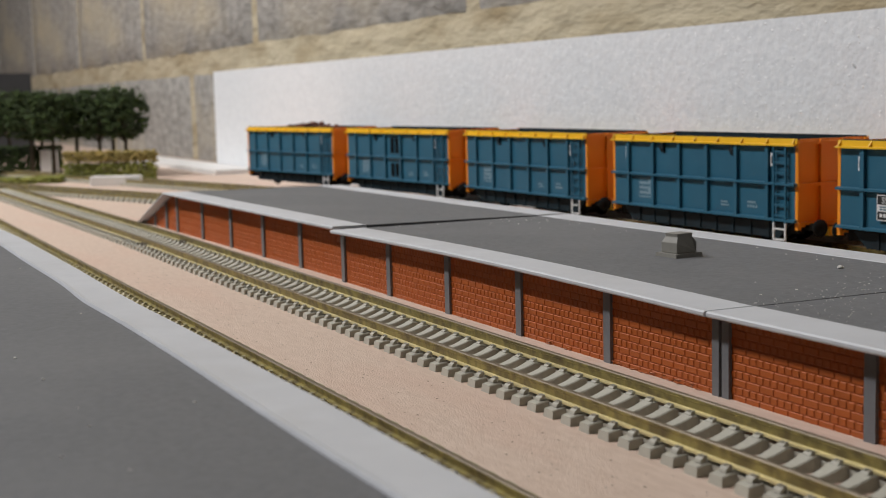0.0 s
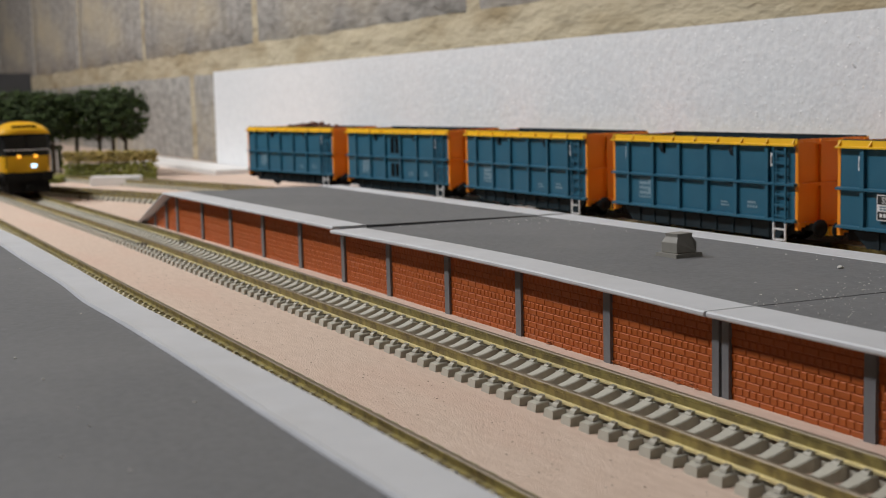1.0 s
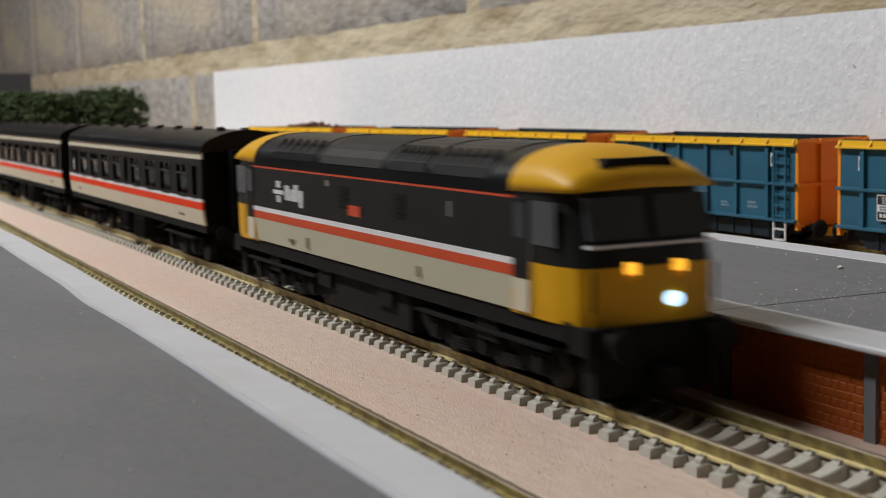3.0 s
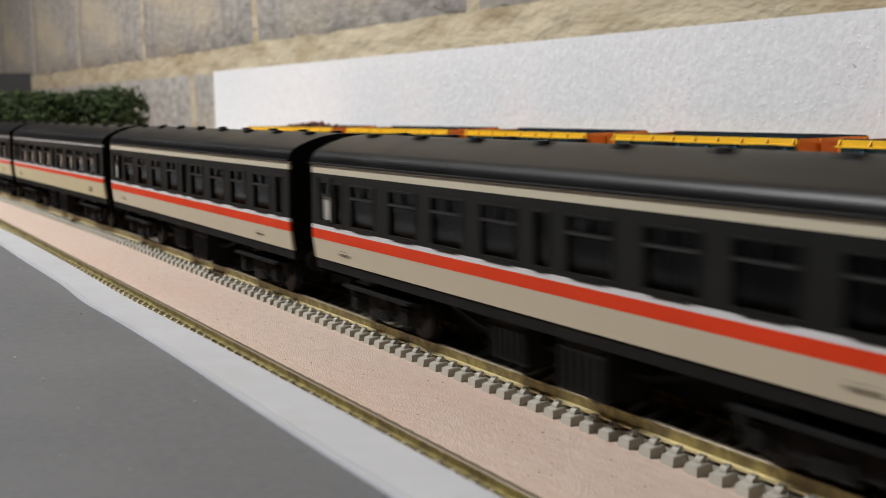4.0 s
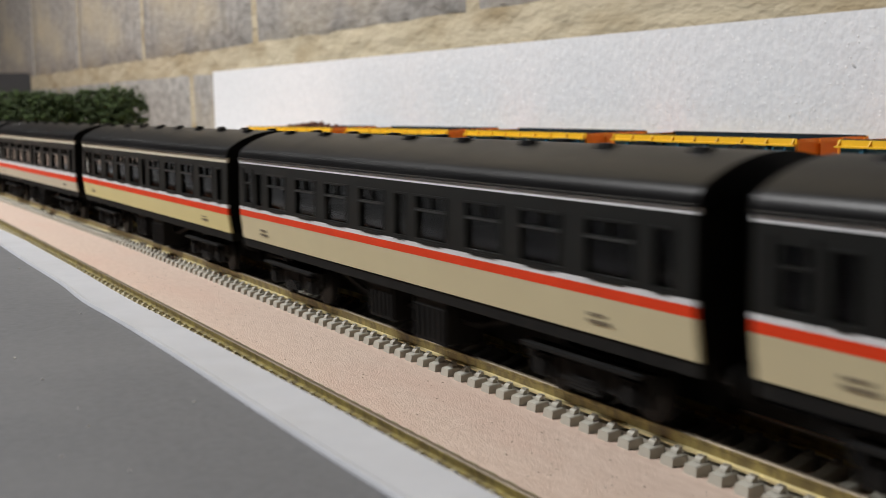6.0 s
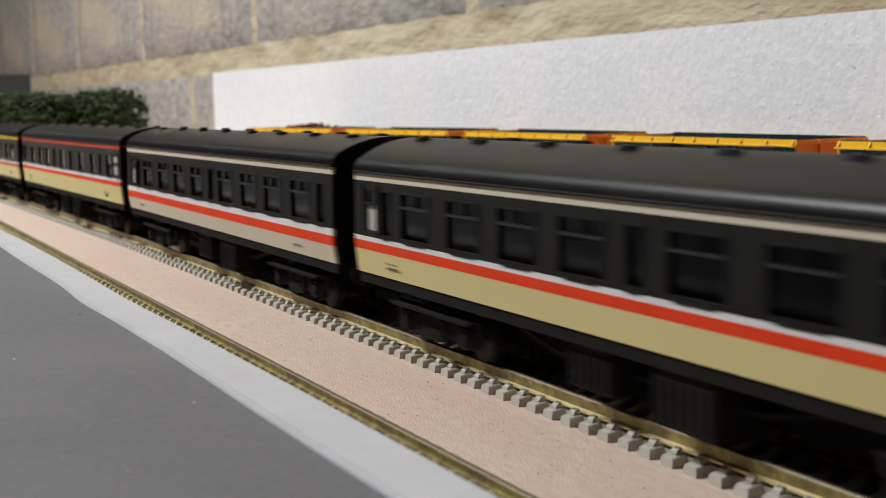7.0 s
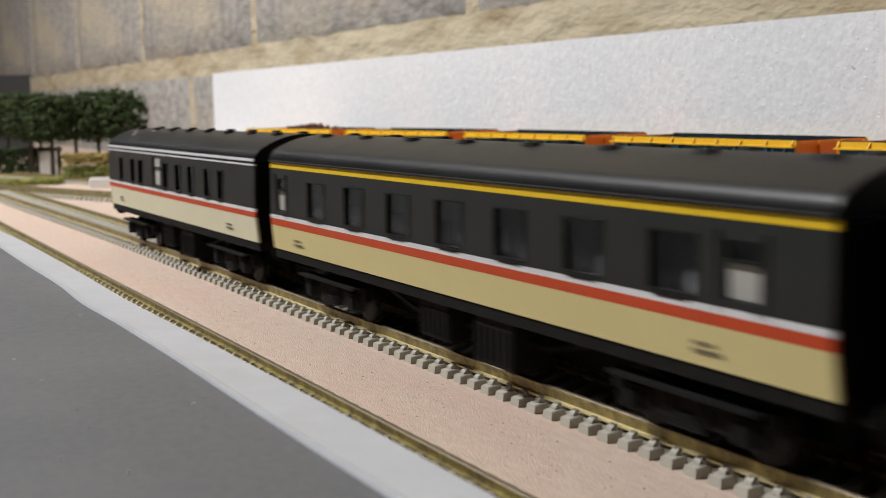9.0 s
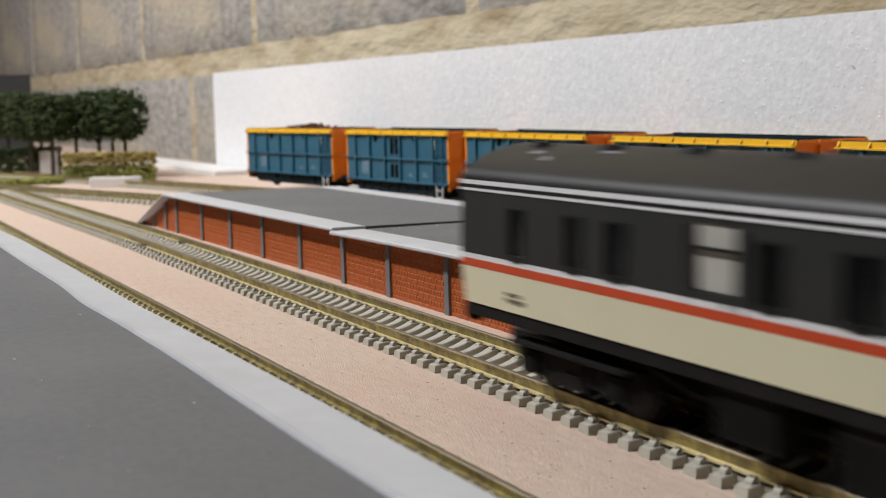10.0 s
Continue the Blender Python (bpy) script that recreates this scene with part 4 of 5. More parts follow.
    bm = bmesh.new(); box(bm, -16.6, 16.6, -Y, Y, 19.6, 22.6)
    part("floor_frame", bm, M_BLACK, t, "black underframe")
    bm = bmesh.new(); box(bm, -0.5, 0.5, -Y + 2, Y - 2, 22.7, 48)
    part("inner_partition", bm, M_SEATL if airy else M_TRIMW, t)
    if SEAT_MESH is None:
        sb = bmesh.new()
        box(sb, -5.6, 5.6, -2.2, 2.2, 0, 6)
        box(sb, -5.6, 5.6, -1.1, 1.1, 6, 14.5, 0.4)
        SEAT_MESH = mesh_of(sb, "seat", M_SEAT)
        SEAT_PALE = SEAT_MESH.copy()
        SEAT_PALE.materials[0] = M_SEATL
    for y, w, kind in windows:
        if w > 10:
            for x in (-9.4, 9.4):
                piece("seat", SEAT_PALE if airy else SEAT_MESH, t, x, y - w * (0.1 if airy else 0.24), 22.7)
    # Black beam added to block the view and keep the underside dark.
    bm = bmesh.new(); box(bm, -3.5, 3.5, -Y + 10, Y - 10, 10.5, 19.6)
    part("centre_sill", bm, M_PITCH, t, "added black filler that darkens the view under the coach")
    # underframe gear
    for x0, x1, y0, y1, z0, z1 in ((-15.5, -5, -26, -8, 9.0, 19.5), (5, 15.5, -30, -6, 9.5, 19.5), (-15, -6, 6, 22, 10.5, 19.5), (6, 15, 10, 26, 10.5, 19.5)):
        bm = bmesh.new(); box(bm, x0, x1, y0, y1, z0, z1)
        eq = part("equipment_box", bm, M_BLACK, t, "black underfloor box", bevel=0.4)
        face = x0 if x0 < 0 else x1
        for k in range(6):
            yy = y0 + (y1 - y0) * (k + 0.5) / 6
            bm = bmesh.new(); box(bm, face - 0.45, face + 0.45, yy - 0.5, yy + 0.5, z0 + 0.8, z1 - 2.0)
            part("rib", bm, M_BLACK, eq)
    for s in (-1, 1):
        bm = bmesh.new()
        prism(bm, [(-60, 19.6), (-34, 14.2), (34, 14.2), (60, 19.6), (56, 19.6), (33, 15.2), (-33, 15.2), (-56, 19.6)], s * 11 - 0.4, s * 11 + 0.4, "x")
        part("truss", bm, M_BLACK, t)
        bogie(t, s * (Y - 41), (-16.5, 16.5), 47)
    return t


def loco():
    t = thing("locomotive", "charcoal and cream diesel locomotive with yellow cab ends, lights on", "locomotive")
    C, F = 86.5, 114.5
    for s in (-1, 1):
        for nm, z0, x0, z1, x1, mat, lab in (("lower_panel", 23.0, 17.0, 30.2, 17.5, M_PALE, "cream lower panel"), ("red_stripe", 30.2, 17.53, 32.6, 17.55, M_REDD, "dull red stripe"),
                                             ("white_stripe", 32.6, 17.55, 34.0, 17.55, M_STRIPE, "white stripe"), ("upper_panel", 34.0, 17.5, 46.4, 17.3, M_CHAR, "charcoal grey upper panel"),
                                             ("cantrail_stripe", 46.4, 17.33, 47.0, 17.33, M_REDD, "thin orange line under the roof")):
            bm = bmesh.new(); band(bm, s, z0, x0, z1, x1, -C - 2, C + 2)
            part(nm, bm, mat, t, lab)
        # grille, nameplate and print on the side
        for y in (-30, 8):
            bm = bmesh.new()
            for k in range(5):
                box(bm, min(s * 17.2, s * 17.75), max(s * 17.2, s * 17.75), y - 3, y + 3, 38.0 + k * 1.3, 38.7 + k * 1.3)
            part("grille", bm, M_BLACK, t)
        bm = bmesh.new(); box(bm, min(s * 17.2, s * 17.7), max(s * 17.2, s * 17.7), -4, 4, 36.4, 39.2)
        part("nameplate", bm, M_REDD, t, "small red nameplate")
        bm = bmesh.new()
        for a, b, c, d in ((0, 3, 41, 43), (0, 3, 36.5, 38.5), (-3, 6, 39, 40.2), (8, 11, 37.5, 42), (12.5, 15, 37.5, 41), (16, 19, 37.5, 42.5), (20.5, 23, 36, 41)):
            y = 64 - a if s < 0 else 40 + a
            y2 = 64 - b if s < 0 else 40 + b
            box(bm, min(s * 17.2, s * 17.62), max(s * 17.2, s * 17.62), min(y, y2), max(y, y2), c, d)
        part("emblem", bm, M_STRIPE, t, "white emblem in plain shapes")
        for y, z, w, h, mat in ((52, 25.0, 4.5, 1.0, M_PRINT), (38, 24.4, 1.6, 3.2, M_PRINT), (-40, 24.6, 1.4, 2.6, M_PRINT), (20, 43.5, 2.2, 1.6, M_GREYP), (-58, 40.5, 1.2, 3.4, M_GREYP)):
            bm = bmesh.new(); box(bm, min(s * 17.1, s * 17.6), max(s * 17.1, s * 17.6), y - w / 2, y + w / 2, z, z + h)
            part("fitting", bm, mat, t)
        for y in (-72, -14, 30, 74):
            bm = bmesh.new(); box(bm, min(s * 13.0, s * 15.6), max(s * 13.0, s * 15.6), y - 5, y + 5, 14.0, 20.0)
            part("sandbox", bm, M_BLACK, t, "black underframe box", bevel=0.4)
    # roof with panels
    bm = bmesh.new(); prism(bm, roof_outline(17.4, 47.0, 57.0, 14, 2.3), -C, C)
    rf = part("roof", bm, M_ROOF, t, "dark grey roof with panels")
    smooth_sides(rf, lambda p: len(p.vertices) != 4 or p.normal.z < -0.5)
    ol = roof_outline(17.6, 47.0, 57.2, 14, 2.3)
    for y0, y1, mat in ((-76, -48, M_ROOF), (-44, -22, M_ROOF), (-18, 26, M_ROOFG), (32, 70, M_ROOF)):
        bm = bmesh.new()
        prism(bm, [(x, z) for x, z in ol if z > 49.5], y0, y1)
        part("roof_panel", bm, mat, rf, "raised roof panel")
        if mat is M_ROOF:
            for k in range(6):
                yy = y0 + 2 + (y1 - y0 - 4) * k / 5
                for sx in (-1, 1):
                    bm = bmesh.new()
                    prism(bm, [(sx * 15.9, 51.5), (sx * 16.3, 51.6), (sx * 12.6, 55.9), (sx * 12.2, 55.6)], yy - 0.5, yy + 0.5)
                    part("slat", bm, M_BLACK, rf)
    for e in (-1, 1):
        # cab: plan with rounded corners, yellow below, black round the windows
        def plan(grow=0.0, rake=0.0):
            out = [(-17.3, C), (-17.3, F - 13 - rake), (-16.9, F - 9 - rake)]
            for i in range(7):
                a = math.pi * i / 6
                out.append((-math.cos(a) * (15.7 + grow), F - 4.0 - rake + 3.7 * max(0.0, math.sin(a)) ** 0.6 + grow))
            out += [(16.9, F - 9 - rake), (17.3, F - 13 - rake), (17.3, C)]
            return out

        def loft(levels, mat, name, label, smooth=False):
            bm = bmesh.new()
            rings = []
            for z, rake, sx in levels:
                rings.append([bm.verts.new((x * sx, e * y, z)) for x, y in plan(0, rake)])
            n = len(rings[0])
            for r, s2 in zip(rings, rings[1:]):
                for i in range(n):
                    bm.faces.new((r[i], r[(i + 1) % n], s2[(i + 1) % n], s2[i]))
            bm.faces.new(rings[0]); bm.faces.new(list(reversed(rings[-1])))
            bmesh.ops.recalc_face_normals(bm, faces=bm.faces)
            return part(name, bm, mat, t, label)
        loft([(22.4, 0, 0.985), (26, 0, 1.0), (33.8, 0, 1.005)], M_YEL, "cab_lower", "yellow lower cab")
        cab = loft([(33.8, 0, 1.005), (36, 0.6, 1.005), (48.6, 4.2, 0.985)], M_CHAR, "cab_upper", "black window surround of the cab")
        # white line over the nose
        bm = bmesh.new(); box(bm, -14.6, 14.6, min(e * (F - 3.0), e * (F - 0.85)), max(e * (F - 3.0), e * (F - 0.85)), 37.6, 38.2)
        part("nose_line", bm, M_STRIPE, t, "thin white line across the nose")
        # windscreens and side windows
        for x0, x1 in ((-14.2, -0.9), (0.9, 14.2)):
            bm = bmesh.new()
            prism(bm, [(e * (F - 2.6), 39.2), (e * (F - 1.05), 39.2), (e * (F - 3.35), 47.4), (e * (F - 4.6), 47.4)], x0, x1, "x")
            part("windscreen", bm, M_GLASSD, cab, "dark windscreen")
        for s in (-1, 1):
            bm = bmesh.new(); box(bm, min(s * 17.2, s * 17.5), max(s * 17.2, s * 17.5), min(e * (F - 19), e * (F - 9)), max(e * (F - 19), e * (F - 9)), 37.5, 46.4)
            part("side_window", bm, M_GLASSS, cab, "cab side window, coloured grey for its reflection")
            bm = bmesh.new(); box(bm, min(s * 17.2, s * 17.62), max(s * 17.2, s * 17.62), min(e * (C + 1.5), e * (C + 8)), max(e * (C + 1.5), e * (C + 8)), 23.2, 46.6)
            dr = part("cab_door", bm, M_CHAR, cab, "charcoal cab door", bevel=0.25)
            bm = bmesh.new(); box(bm, min(s * 17.4, s * 17.66), max(s * 17.4, s * 17.66), min(e * (C + 2.5), e * (C + 7)), max(e * (C + 2.5), e * (C + 7)), 38.5, 45.6)
            part("door_window", bm, M_GLASSD, dr)
            bm = bmesh.new(); box(bm, min(s * 17.4, s * 17.67), max(s * 17.4, s * 17.67), min(e * (C + 1.4), e * (C + 8.1)), max(e * (C + 1.4), e * (C + 8.1)), 23.2, 30.0)
            part("door_panel", bm, M_CREAM, dr)
            bm = bmesh.new(); rod(bm, s * 17.8, e * (C + 9.2), 31, 0.2, 13, "z", 8)
            part("handrail", bm, M_GREYP, cab, "thin grey handrail")
        # domed yellow roof
        bm = bmesh.new()
        rings = []
        for i in range(9):
            u = i / 8
            y = C + (F - 4.2 - C) * u
            drop = max(0.0, (u - 0.35) / 0.65) ** 2.1
            top = 57.1 - 5.0 * drop
            hw = 17.5 - 0.9 * drop
            rings.append([bm.verts.new((x, e * (y + (0.0 if u < 1 else 0.0)), z)) for x, z in roof_outline(hw, 48.4 - 0.6 * (1 - u), top, 16, 2.3)])
        n = len(rings[0])
        for r, s2 in zip(rings, rings[1:]):
            for i in range(n - 1):
                bm.faces.new((r[i], r[i + 1], s2[i + 1], s2[i]))
        c1 = bm.verts.new((0, e * (F - 2.9), 48.9))
        for i in range(n - 1):
            bm.faces.new((rings[-1][i], rings[-1][i + 1], c1))
        bm.faces.new([r[0] for r in rings] + [c1] + [r[-1] for r in reversed(rings)])
        bmesh.ops.recalc_face_normals(bm, faces=bm.faces)
        dome = part("cab_roof", bm, M_YEL, t, "domed yellow cab roof", True)
        bm = bmesh.new(); prism(bm, [(-9.0, 52.6), (9.0, 52.6), (7.6, 54.6), (-7.6, 54.6)], e * (F - 15), e * (F - 6.0))
        part("horn_grille", bm, M_BLACK, dome, "dark grille in the cab roof")
        # lamps
        for x in (-5.6, 5.6):
            bm = bmesh.new(); box(bm, x - 1.3, x + 1.3, min(e * (F - 1.4), e * (F + 0.2)), max(e * (F - 1.4), e * (F + 0.2)), 32.4, 34.6)
            part("marker_lamp", bm, M_LAMPA if e < 0 else M_RED, t, "amber marker light" if e < 0 else "red tail light", bevel=0.3)
        bm = bmesh.new()
        bmesh.ops.create_uvsphere(bm, u_segments=20, v_segments=12, radius=1.0, matrix=Matrix.Translation((4.2, e * (F - 0.2), 26.9)) @ Matrix.Diagonal((2.1, 0.6, 1.5, 1)))
        part("headlamp", bm, M_LAMPW if e < 0 else M_BLIND, t, "bright white headlight" if e < 0 else "unlit headlight", True)
        for x in (-14.2, 14.2):
            bm = bmesh.new(); rod(bm, x, e * (F - 0.4), 29.5, 0.3, 8, "z", 8)
            part("nose_handrail", bm, M_BLACK, t)
        bm = bmesh.new(); box(bm, -16.4, 16.4, min(e * (F - 6), e * (F + 0.6)), max(e * (F - 6), e * (F + 0.6)), 17.0, 22.4)
        part("buffer_beam", bm, M_BLACK, t, "black buffer beam", bevel=0.5)
        bm = bmesh.new(); box(bm, -14, 14, min(e * (F - 5), e * (F - 0.5)), max(e * (F - 5), e * (F - 0.5)), 8.6, 17.0)
        part("valance", bm, M_BLACK, t, bevel=0.5)
        for x in (-11.5, 11.5):
            bm = bmesh.new(); rod(bm, x, e * (F + 3), 19.8, 1.7, 6, "y", 12); rod(bm, x, e * (F + 6.2), 19.8, 3.2, 0.8, "y", 18)
            part("buffer", bm, M_BLACK, t, "black round buffer")
        bm = bmesh.new(); box(bm, -2, 2, min(e * F, e * (F + 6)), max(e * F, e * (F + 6)), 11, 14)
        part("coupling", bm, M_BLACK, t)
        bogie(t, e * 68, (-25, 0, 25), 70)
    bm = bmesh.new(); box(bm, -16.5, 16.5, -F + 6, F - 6, 19.0, 23.1)
    part("underframe", bm, M_BLACK, t, "black underframe")
    bm = bmesh.new(); box(bm, -14.5, 14.5, -28, 28, 9.0, 19.0)
    part("fuel_tank", bm, M_BLACK, t, "black fuel tank", bevel=1.2)
    return t


HALF = 126.8
MK1 = [(y, 17.0, "split") for y in (88.6, 62.7, 37.8, 12.4, -23.8, -50.2, -75.1, -100.5)] + [(106, 6.5, "plain"), (-5.7, 6.5, "plain"), (-117.6, 6.5, "plain")]
engine = loco()
thick = coach("charcoal and cream coach with broad cream cantrail stripe", HALF, MK1, [(116, True, 3.2)], M_CREAM, M_CREAM, cant0=46.8, cant1=49.2)
scuffed = coach("charcoal and cream coach with broad pale cantrail and scuffed roof", HALF, MK1, [(116, True, 3.2)], M_CREAM, M_CREAM, cant0=47.2, red0=27.4, red1=30.2, cant1=49.2)
thin = coach("charcoal and cream coach with narrow white cantrail line", HALF, MK1, [(117, False, 3.2)], M_STRIPE, M_CREAMO, cant0=47.2, red0=29.9, red1=31.9, white1=33.0)
thin_pale = coach("charcoal and yellowed cream coach with one pale door window", HALF, MK1, [(116, True, 3.2)], M_CREAM, M_CREAMY, cant0=46.6, red0=28.7)
buffet = coach("charcoal and yellowed cream buffet coach with red roof-edge stripe", HALF,
               [(HALF - d, w, "plain") for d, w in ((35, 12), (60, 12), (82, 13), (101, 6), (124, 14), (145, 6), (171, 12), (198, 11), (214, 5), (232, 11))],
               [(119, False, 3.2), (-117.5, 2, 4.6)], M_REDD, M_CREAMY, dark=M_CHARG, cant0=47.5, cant1=49.3, red0=30.5, red1=32.4, white1=33.9, roof_mat=M_ROOFL, airy=True)
first_class = coach("charcoal and cream coach with yellow roof-edge stripe", HALF,
                    [(HALF - (39.5 + 28.5 * k) * 1.016, 14, "plain") for k in range(7)], [(117, True, 3.2), (-106, True, 4.4)], M_YELS, M_CREAMY, cant0=47.4, cant1=49.2, red0=29.8, red1=31.9, white1=33.1, dark=M_CHARG, red=M_REDD, roof_mat=M_ROOFL, airy=True)
brake = coach("charcoal and pale cream brake coach with twin white lines", 111,
              [(111 - d, w, "plain") for d, w in ((25.5, 7), (48, 7), (63, 8), (106, 7), (126, 9), (144.5, 9), (167, 9), (183.5, 7))],
              [(111 - 92, 2, 5.4)], M_CREAM, M_PALEB, cant2=True, cant0=47.3, red0=30.6, red1=32.4, white1=33.5, dark=M_CHARG, red=M_REDD, roof_mat=M_ROOFL, airy=True)
coaches = [thick, copy_thing(thick, Matrix.Identity(4)), thin, copy_thing(thin, Matrix.Identity(4)), thin_pale,
           scuffed, buffet, first_class, brake]

# pale scuffs on two roofs
def arch_z(x, z0, z1, r=4.6, hw=17.6):
    """Height of the roof arch at x."""
    rise = z1 - z0
    big = ((hw - r) ** 2 + rise ** 2 - r ** 2) / (2 * (rise - r))
    return z1 - big + math.sqrt(big * big - x * x)


for c, base, spots_ in ((scuffed, 49.2, ((100, 9.5, 3), (94, 7.0, 4), (88, 4.5, 3))), (brake, 48.4, ((92, 8.0, 5), (84, 10.5, 3), (66, 6.0, 6)))):
    for y, x, ln in spots_:
        z, z2 = arch_z(x, base, 57.0), arch_z(x + 1.6, base, 57.0)
        bm = bmesh.new()
        prism(bm, [(-x, z - 0.1), (-x, z + 0.06), (-x - 1.6, z2 + 0.06), (-x - 1.6, z2 - 0.1)], y - ln / 2, y + ln / 2)
        part("scuff", bm, M_SCUFF, c, "pale scuff on the roof")

# ---- scenery at the far end of the layout ----
RIGHT = Vector((0.9023, -0.4304, 0))
AHEAD = Vector((0.4254, 0.8981, 0))


def spot(col, depth):
    """A place on the baseboard along the view, by its share of the width and its depth in mm."""
    p = Vector((-150, -215, 0)) + AHEAD * depth + RIGHT * ((col - 784) / 2400 * depth)
    return p.x, p.y


def clumps(name, mat, blobs, rng, rough=0.3, extra=()):
    """Many small uneven clumps as one mesh. blobs: (centre, radius, squash)."""
    t = (1 + 5 ** 0.5) / 2
    ico = [Vector(p).normalized() for p in ((-1, t, 0), (1, t, 0), (-1, -t, 0), (1, -t, 0), (0, -1, t), (0, 1, t), (0, -1, -t), (0, 1, -t), (t, 0, -1), (t, 0, 1), (-t, 0, -1), (-t, 0, 1))]
    tri = ((0, 11, 5), (0, 5, 1), (0, 1, 7), (0, 7, 10), (0, 10, 11), (1, 5, 9), (5, 11, 4), (11, 10, 2), (10, 7, 6), (7, 1, 8),
           (3, 9, 4), (3, 4, 2), (3, 2, 6), (3, 6, 8), (3, 8, 9), (4, 9, 5), (2, 4, 11), (6, 2, 10), (8, 6, 7), (9, 8, 1))
    vs, fs = [], []
    for c, r, q in blobs:
        o = len(vs)
        for p in ico:
            k = r * (1 + rng.uniform(-rough, rough))
            vs.append(((c.x + p.x * k) * MM, (c.y + p.y * k) * MM, (c.z + p.z * k * q) * MM))
        fs += [(o + i, o + j, o + l) for i, j, l in tri]
    for c, e in extra:
        o = len(vs)
        vs += [tuple((c + v) * MM) for v in e]
        fs.append((o, o + 1, o + 2))
    me = bpy.data.meshes.new(name)
    me.from_pydata(vs, [], fs)
    me.materials.append(mat)
    return me


def tree(x, y, h, r, seed):
    rng = random.Random(seed)
    t = thing("tree", "small dark green foam model tree with a bare trunk", "model tree", "trees by the line")
    bm = bmesh.new()
    rod(bm, 0, 0, h * 0.26, 2.4, h * 0.52, "z", 10, 1.4)
    for k in range(7):
        a, z = k * 0.9 + rng.uniform(0, 0.5), h * rng.uniform(0.38, 0.55)
        d = Vector((math.cos(a), math.sin(a), rng.uniform(0.7, 1.3))).normalized()
        ln = h * rng.uniform(0.2, 0.3)
        m = Matrix.Translation(Vector((0, 0, z)) + d * ln / 2) @ d.to_track_quat("Z", "Y").to_matrix().to_4x4()
        bmesh.ops.create_cone(bm, cap_ends=True, segments=7, radius1=1.1, radius2=0.4, depth=ln, matrix=m)
    part("trunk", bm, M_BARK, t, "thin dark trunk with limbs", True)
    blobs, leaves = [], []
    for i in range(300):
        u, a = rng.uniform(-1, 1), rng.uniform(0, 2 * math.pi)
        q = rng.uniform(0.45, 1.0) ** 0.5
        w = math.sqrt(1 - u * u) ** 0.7
        blobs.append((Vector((math.cos(a) * w * q * r, math.sin(a) * w * q * r, h * 0.715 + u * h * 0.29 * q + rng.uniform(-1, 1))), rng.uniform(1.5, 3.6), 0.75))
    for i in range(1200):
        u, a = rng.uniform(-1, 1), rng.uniform(0, 2 * math.pi)
        w = math.sqrt(1 - u * u) ** 0.7
        c = Vector((math.cos(a) * w * r * 1.1, math.sin(a) * w * r * 1.1, h * 0.715 + u * h * 0.30)) * rng.uniform(0.95, 1.04)
        leaves.append((c, [Vector((rng.uniform(-1, 1), rng.uniform(-1, 1), rng.uniform(-1, 1))) * 1.2 for _ in range(3)]))
    crown = new("crown", clumps("crown", M_FOLIAGE, blobs, rng, 0.3, leaves))
    crown.parent = t
    tagged(crown, "dense clumpy dark green foliage")
    t.location = (x * MM, y * MM, 0.75 * MM)
    return t


for k, (col, depth, h, r) in enumerate(((-5, 1560, 84, 26), (28, 1440, 83, 24), (66, 1330, 80, 22), (104, 1270, 79, 22), (146, 1290, 80, 22), (186, 1275, 81, 22), (232, 1262, 82, 21), (85, 1420, 80, 22), (210, 1330, 82, 20))):
    x, y = spot(col, depth)
    tree(x, y, h, r, 70 + k)


def bush_bank(name, label, category, a, b, h, depth, mat, n, seed, kind="stuff", lift=0.0):
    rng = random.Random(seed)
    va, vb = Vector((*a, 0)), Vector((*b, 0))
    d = (vb - va).normalized()
    s = Vector((d.y, -d.x, 0))
    blobs = [(va.lerp(vb, rng.random()) + s * rng.uniform(-depth, depth) + Vector((0, 0, lift + rng.uniform(0.0, h - 2.0) + 1.0)), rng.uniform(0.8, 1.9), 0.7) for _ in range(n)]
    return tagged(new(name, clumps(name, mat, blobs, rng)), label, category, kind=kind)


hedge = bush_bank("hedge", "dry yellow-green model hedge on a low bank", "hedge", spot(122, 1215), spot(283, 1205), 17, 5, M_GRASS, 1400, 3)
bush_bank("hedge_top", "straw-coloured clipped top of the model hedge", "hedge", spot(122, 1215), spot(283, 1205), 11, 5.5, M_HEDGE, 1200, 4, lift=16.5)
bush_bank("grass", "rough green static grass along the track", "grass", spot(-60, 1180), spot(118, 1195), 7, 15, M_GRASS, 1100, 8)
bush_bank("hedge", "dark green model hedge behind the trees", "hedge", spot(-60, 1345), spot(118, 1345), 30, 5, M_FOLIAGE, 2600, 9)
bm = bmesh.new()
x, y = spot(212, 1125)
bmesh.ops.create_cube(bm, size=1.0, matrix=Matrix.Translation((x, y, 4.55)) @ Matrix.Rotation(-0.45, 4, "Z") @ Matrix.Diagonal((42, 9, 9, 1)))
tagged(part("card_offcut", bm, M_CARDW, None, "", bevel=1.5), "white card offcut lying before the hedge", "card offcut")
bm = bmesh.new()
x, y = spot(24, 1900)
box(bm, x - 42, x + 34, y - 20, y + 20, 0.1, 113)
tagged(part("storage_box", bm, M_DARKBOX, None, "", bevel=3.0), "dark plastic box standing behind the trees", "box")

bm = bmesh.new()
x, y = spot(96, 1330)
bmesh.ops.create_cube(bm, size=1.0, matrix=Matrix.Translation((x, y, 12.75)) @ Matrix.Rotation(-0.45, 4, "Z") @ Matrix.Diagonal((17, 2.5, 24, 1)))
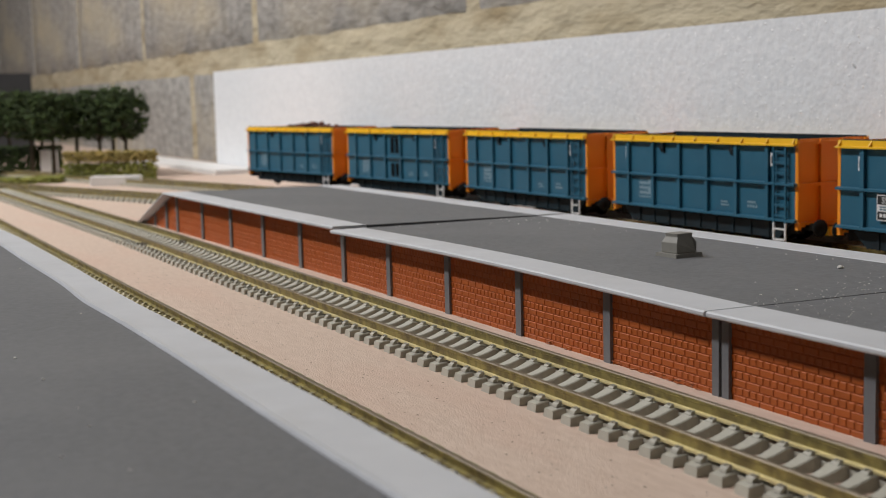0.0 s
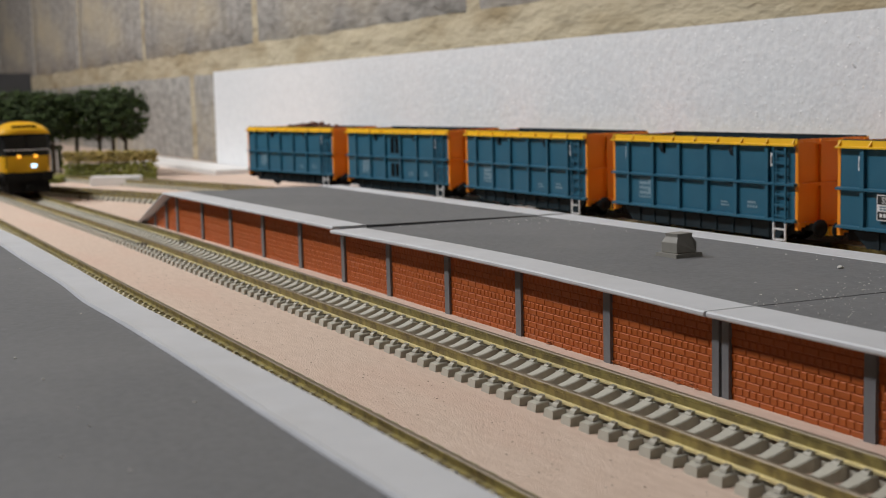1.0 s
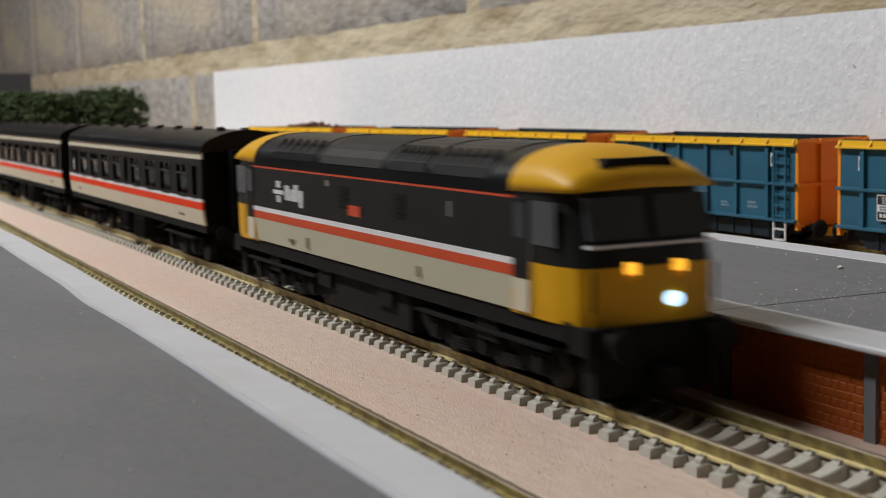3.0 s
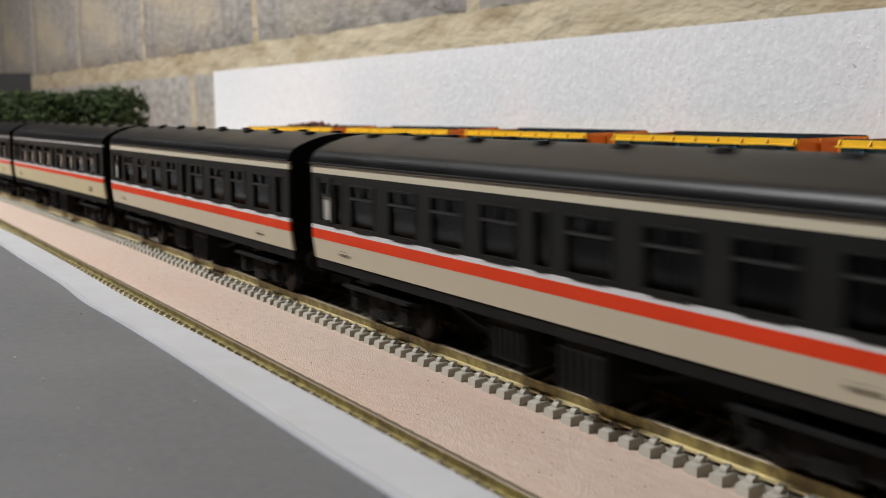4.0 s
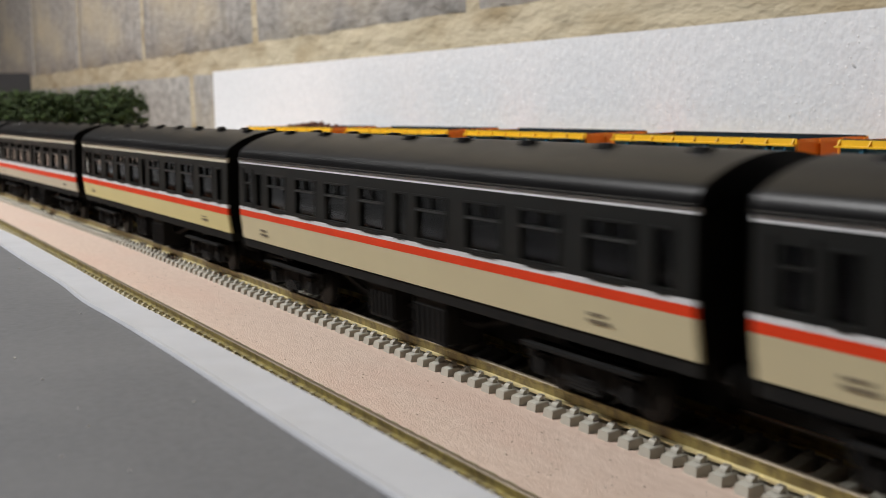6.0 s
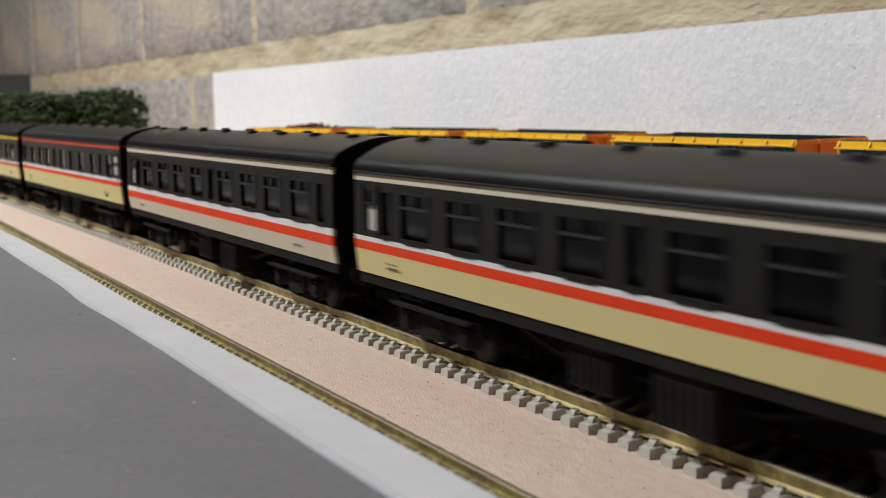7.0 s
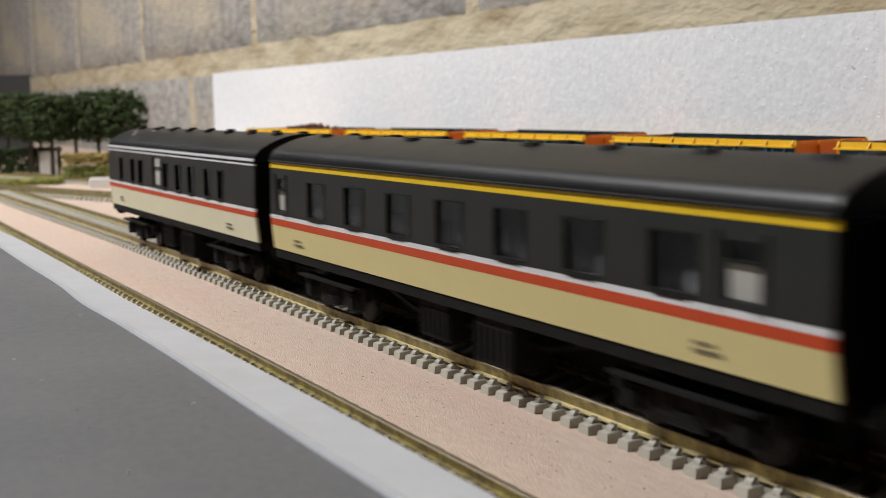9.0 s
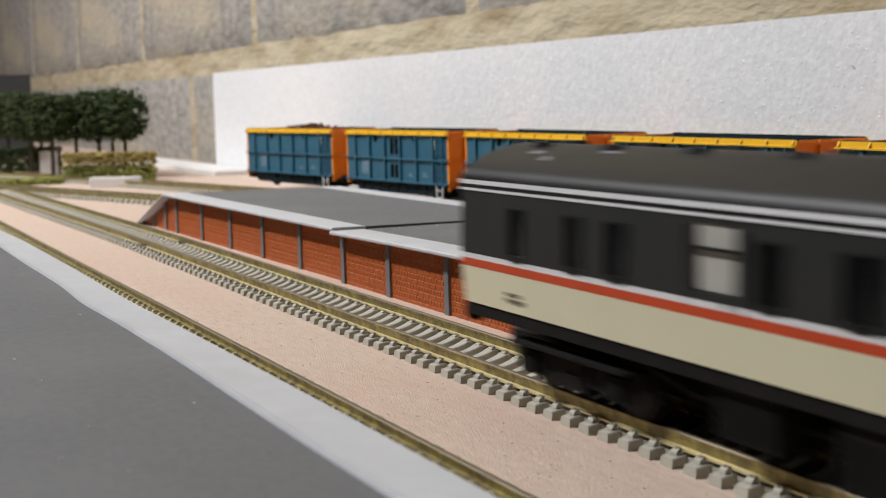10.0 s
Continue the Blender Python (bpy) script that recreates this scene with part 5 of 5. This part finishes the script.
tagged(part("card_offcut", bm, M_CARDW, None, "", bevel=0.4), "white card offcut standing behind the tree trunks", "card offcut")

# ---- small things ----
bm = bmesh.new()
box(bm, -5.0, 5.0, -4.6, 4.6, 0.0, 1.6, 0.15)
base_block = thing("chimney_block", "small grey plastic chimney-like block on the deck", "plastic block")
part("plinth", bm, M_GREYP, base_block, bevel=0.3)
bm = bmesh.new()
prism(bm, [(-3.7, 1.6), (3.7, 1.6), (3.7, 4.6), (2.7, 6.2), (2.9, 7.2), (-2.9, 7.2), (-2.7, 6.2), (-3.7, 4.6)], -3.4, 3.4)
for v in bm.verts:
    if v.co.z > 5:
        v.co.y *= 0.78
part("cap", bm, M_GREYP, base_block, bevel=0.25)
base_block.matrix_world = pose(0.0762, 0.1045, HP * MM, 0, 0, 6)

rng = random.Random(21)
bm = bmesh.new()
for i in range(2000):
    x, y = rng.uniform(40, 111), rng.uniform(-40, 245)
    r = rng.uniform(0.07, 0.21) * (1.9 if rng.random() < 0.06 else 1.0)
    bmesh.ops.create_icosphere(bm, subdivisions=1, radius=r, matrix=Matrix.Translation((x, y, HP + r * 0.3)) @ Matrix.Diagonal((1, rng.uniform(0.6, 1.6), 0.5, 1)))
for i in range(60):
    x, y = rng.uniform(-200, -92), rng.uniform(-80, 320)
    r = rng.uniform(0.10, 0.30)
    bmesh.ops.create_icosphere(bm, subdivisions=1, radius=r, matrix=Matrix.Translation((x, y, HP - 0.45 + r * 0.3)) @ Matrix.Diagonal((1, rng.uniform(0.6, 1.6), 0.5, 1)))
tagged(part("dust", bm, M_CRUMB), "pale dust specks on the grey decks", "dust", kind="stuff")
bm = bmesh.new()
bmesh.ops.create_icosphere(bm, subdivisions=2, radius=1.0, matrix=Matrix.Translation((95.0, 58.8, HP + 0.45)) @ Matrix.Diagonal((0.9, 0.8, 0.55, 1)))
for v in bm.verts:
    v.co += Vector((rng.uniform(-1, 1), rng.uniform(-1, 1), rng.uniform(-1, 1))) * 0.12
tagged(part("crumb", bm, M_CRUMB), "pale crumb of filler on the grey deck", "crumb")
bm = bmesh.new()
for x, y, l, a in ((66, 133, 4.2, 0.5), (79, 74, 1.6, 0.4), (76.5, 89, 1.4, 0.2)):
    m = Matrix.Translation((x, y, HP + 0.14)) @ Matrix.Rotation(a, 4, "Z") @ Matrix.Diagonal((l, 0.8, 0.25, 1))
    bmesh.ops.create_cube(bm, size=1.0, matrix=m)
tagged(part("fibre", bm, M_SPECK), "dark flakes lying on the grey deck", "debris", kind="stuff")
bm = bmesh.new()
for i in range(260):
    x, y = rng.uniform(-46, -16), rng.uniform(-60, 330)
    r = rng.uniform(0.08, 0.26)
    bmesh.ops.create_icosphere(bm, subdivisions=1, radius=r, matrix=Matrix.Translation((x, y, 0.77)) @ Matrix.Diagonal((1, rng.uniform(0.6, 2.4), 0.3, 1)))
tagged(part("debris", bm, M_SPECK), "dark specks on the bare plywood", "debris", kind="stuff")
bm = bmesh.new()
for y0, y1, n in ((30, 66, 60), (86, 100, 16), (110, 130, 18), (142, 160, 16), (205, 240, 12)):
    for i in range(n):
        y = rng.uniform(y0, y1)
        r = rng.uniform(0.12, 0.36)
        bmesh.ops.create_icosphere(bm, subdivisions=1, radius=r, matrix=Matrix.Translation((28.9 + rng.uniform(-0.5, 0.4), y, 0.75 + r * 0.5 + max(0, rng.uniform(-1.5, 0.9)))) @ Matrix.Diagonal((0.7, rng.uniform(1.5, 6.0), 0.55, 1)))
tagged(part("glue", bm, M_GLUE, None, "", True), "dried glue beads along the foot of the brick wall", "glue", kind="stuff")
# rail joint in the through track
for x, y in ((-9.0, 398), (9.0, 398)):
    j = bmesh.new(); box(j, x - 2.2, x + 2.2, y - 5, y + 5, 2.6, 4.4, 0.3)
    part("rail_joiner", j, M_BARK, track_main, "dark brown rail joiner")


def motions():
    """The train runs through at an almost steady speed, locomotive first."""
    speed = 372.1

    def rear(t):
        # the film advances in steps of a twenty-fifth of a second
        return 322.05 - speed * (math.floor(25 * t + 0.001) / 25 - 5.0)
    times = [i / 10 for i in range(101)]

    def run(ob, shift, pivot):
        rows = []
        for t in times:
            y = rear(t) + shift
            xa, xb = main_x(y - pivot), main_x(y + pivot)
            turn = math.atan2(xa - xb, 2 * pivot)
            rows.append((t, Matrix.Translation(((xa + xb) / 2 * MM, y * MM, 0)) @ Matrix.Rotation(turn, 4, "Z")))
        walk(ob, rows)
    run(engine, -947.5, 72)
    for c, shift in zip(coaches, (-669.9, -396.0, -124.5, 144.0, 412.8, 683.4, 955.2, 1227.0)):
        run(c, shift, 87)
    run(brake, 1481.4, 68)


motions()
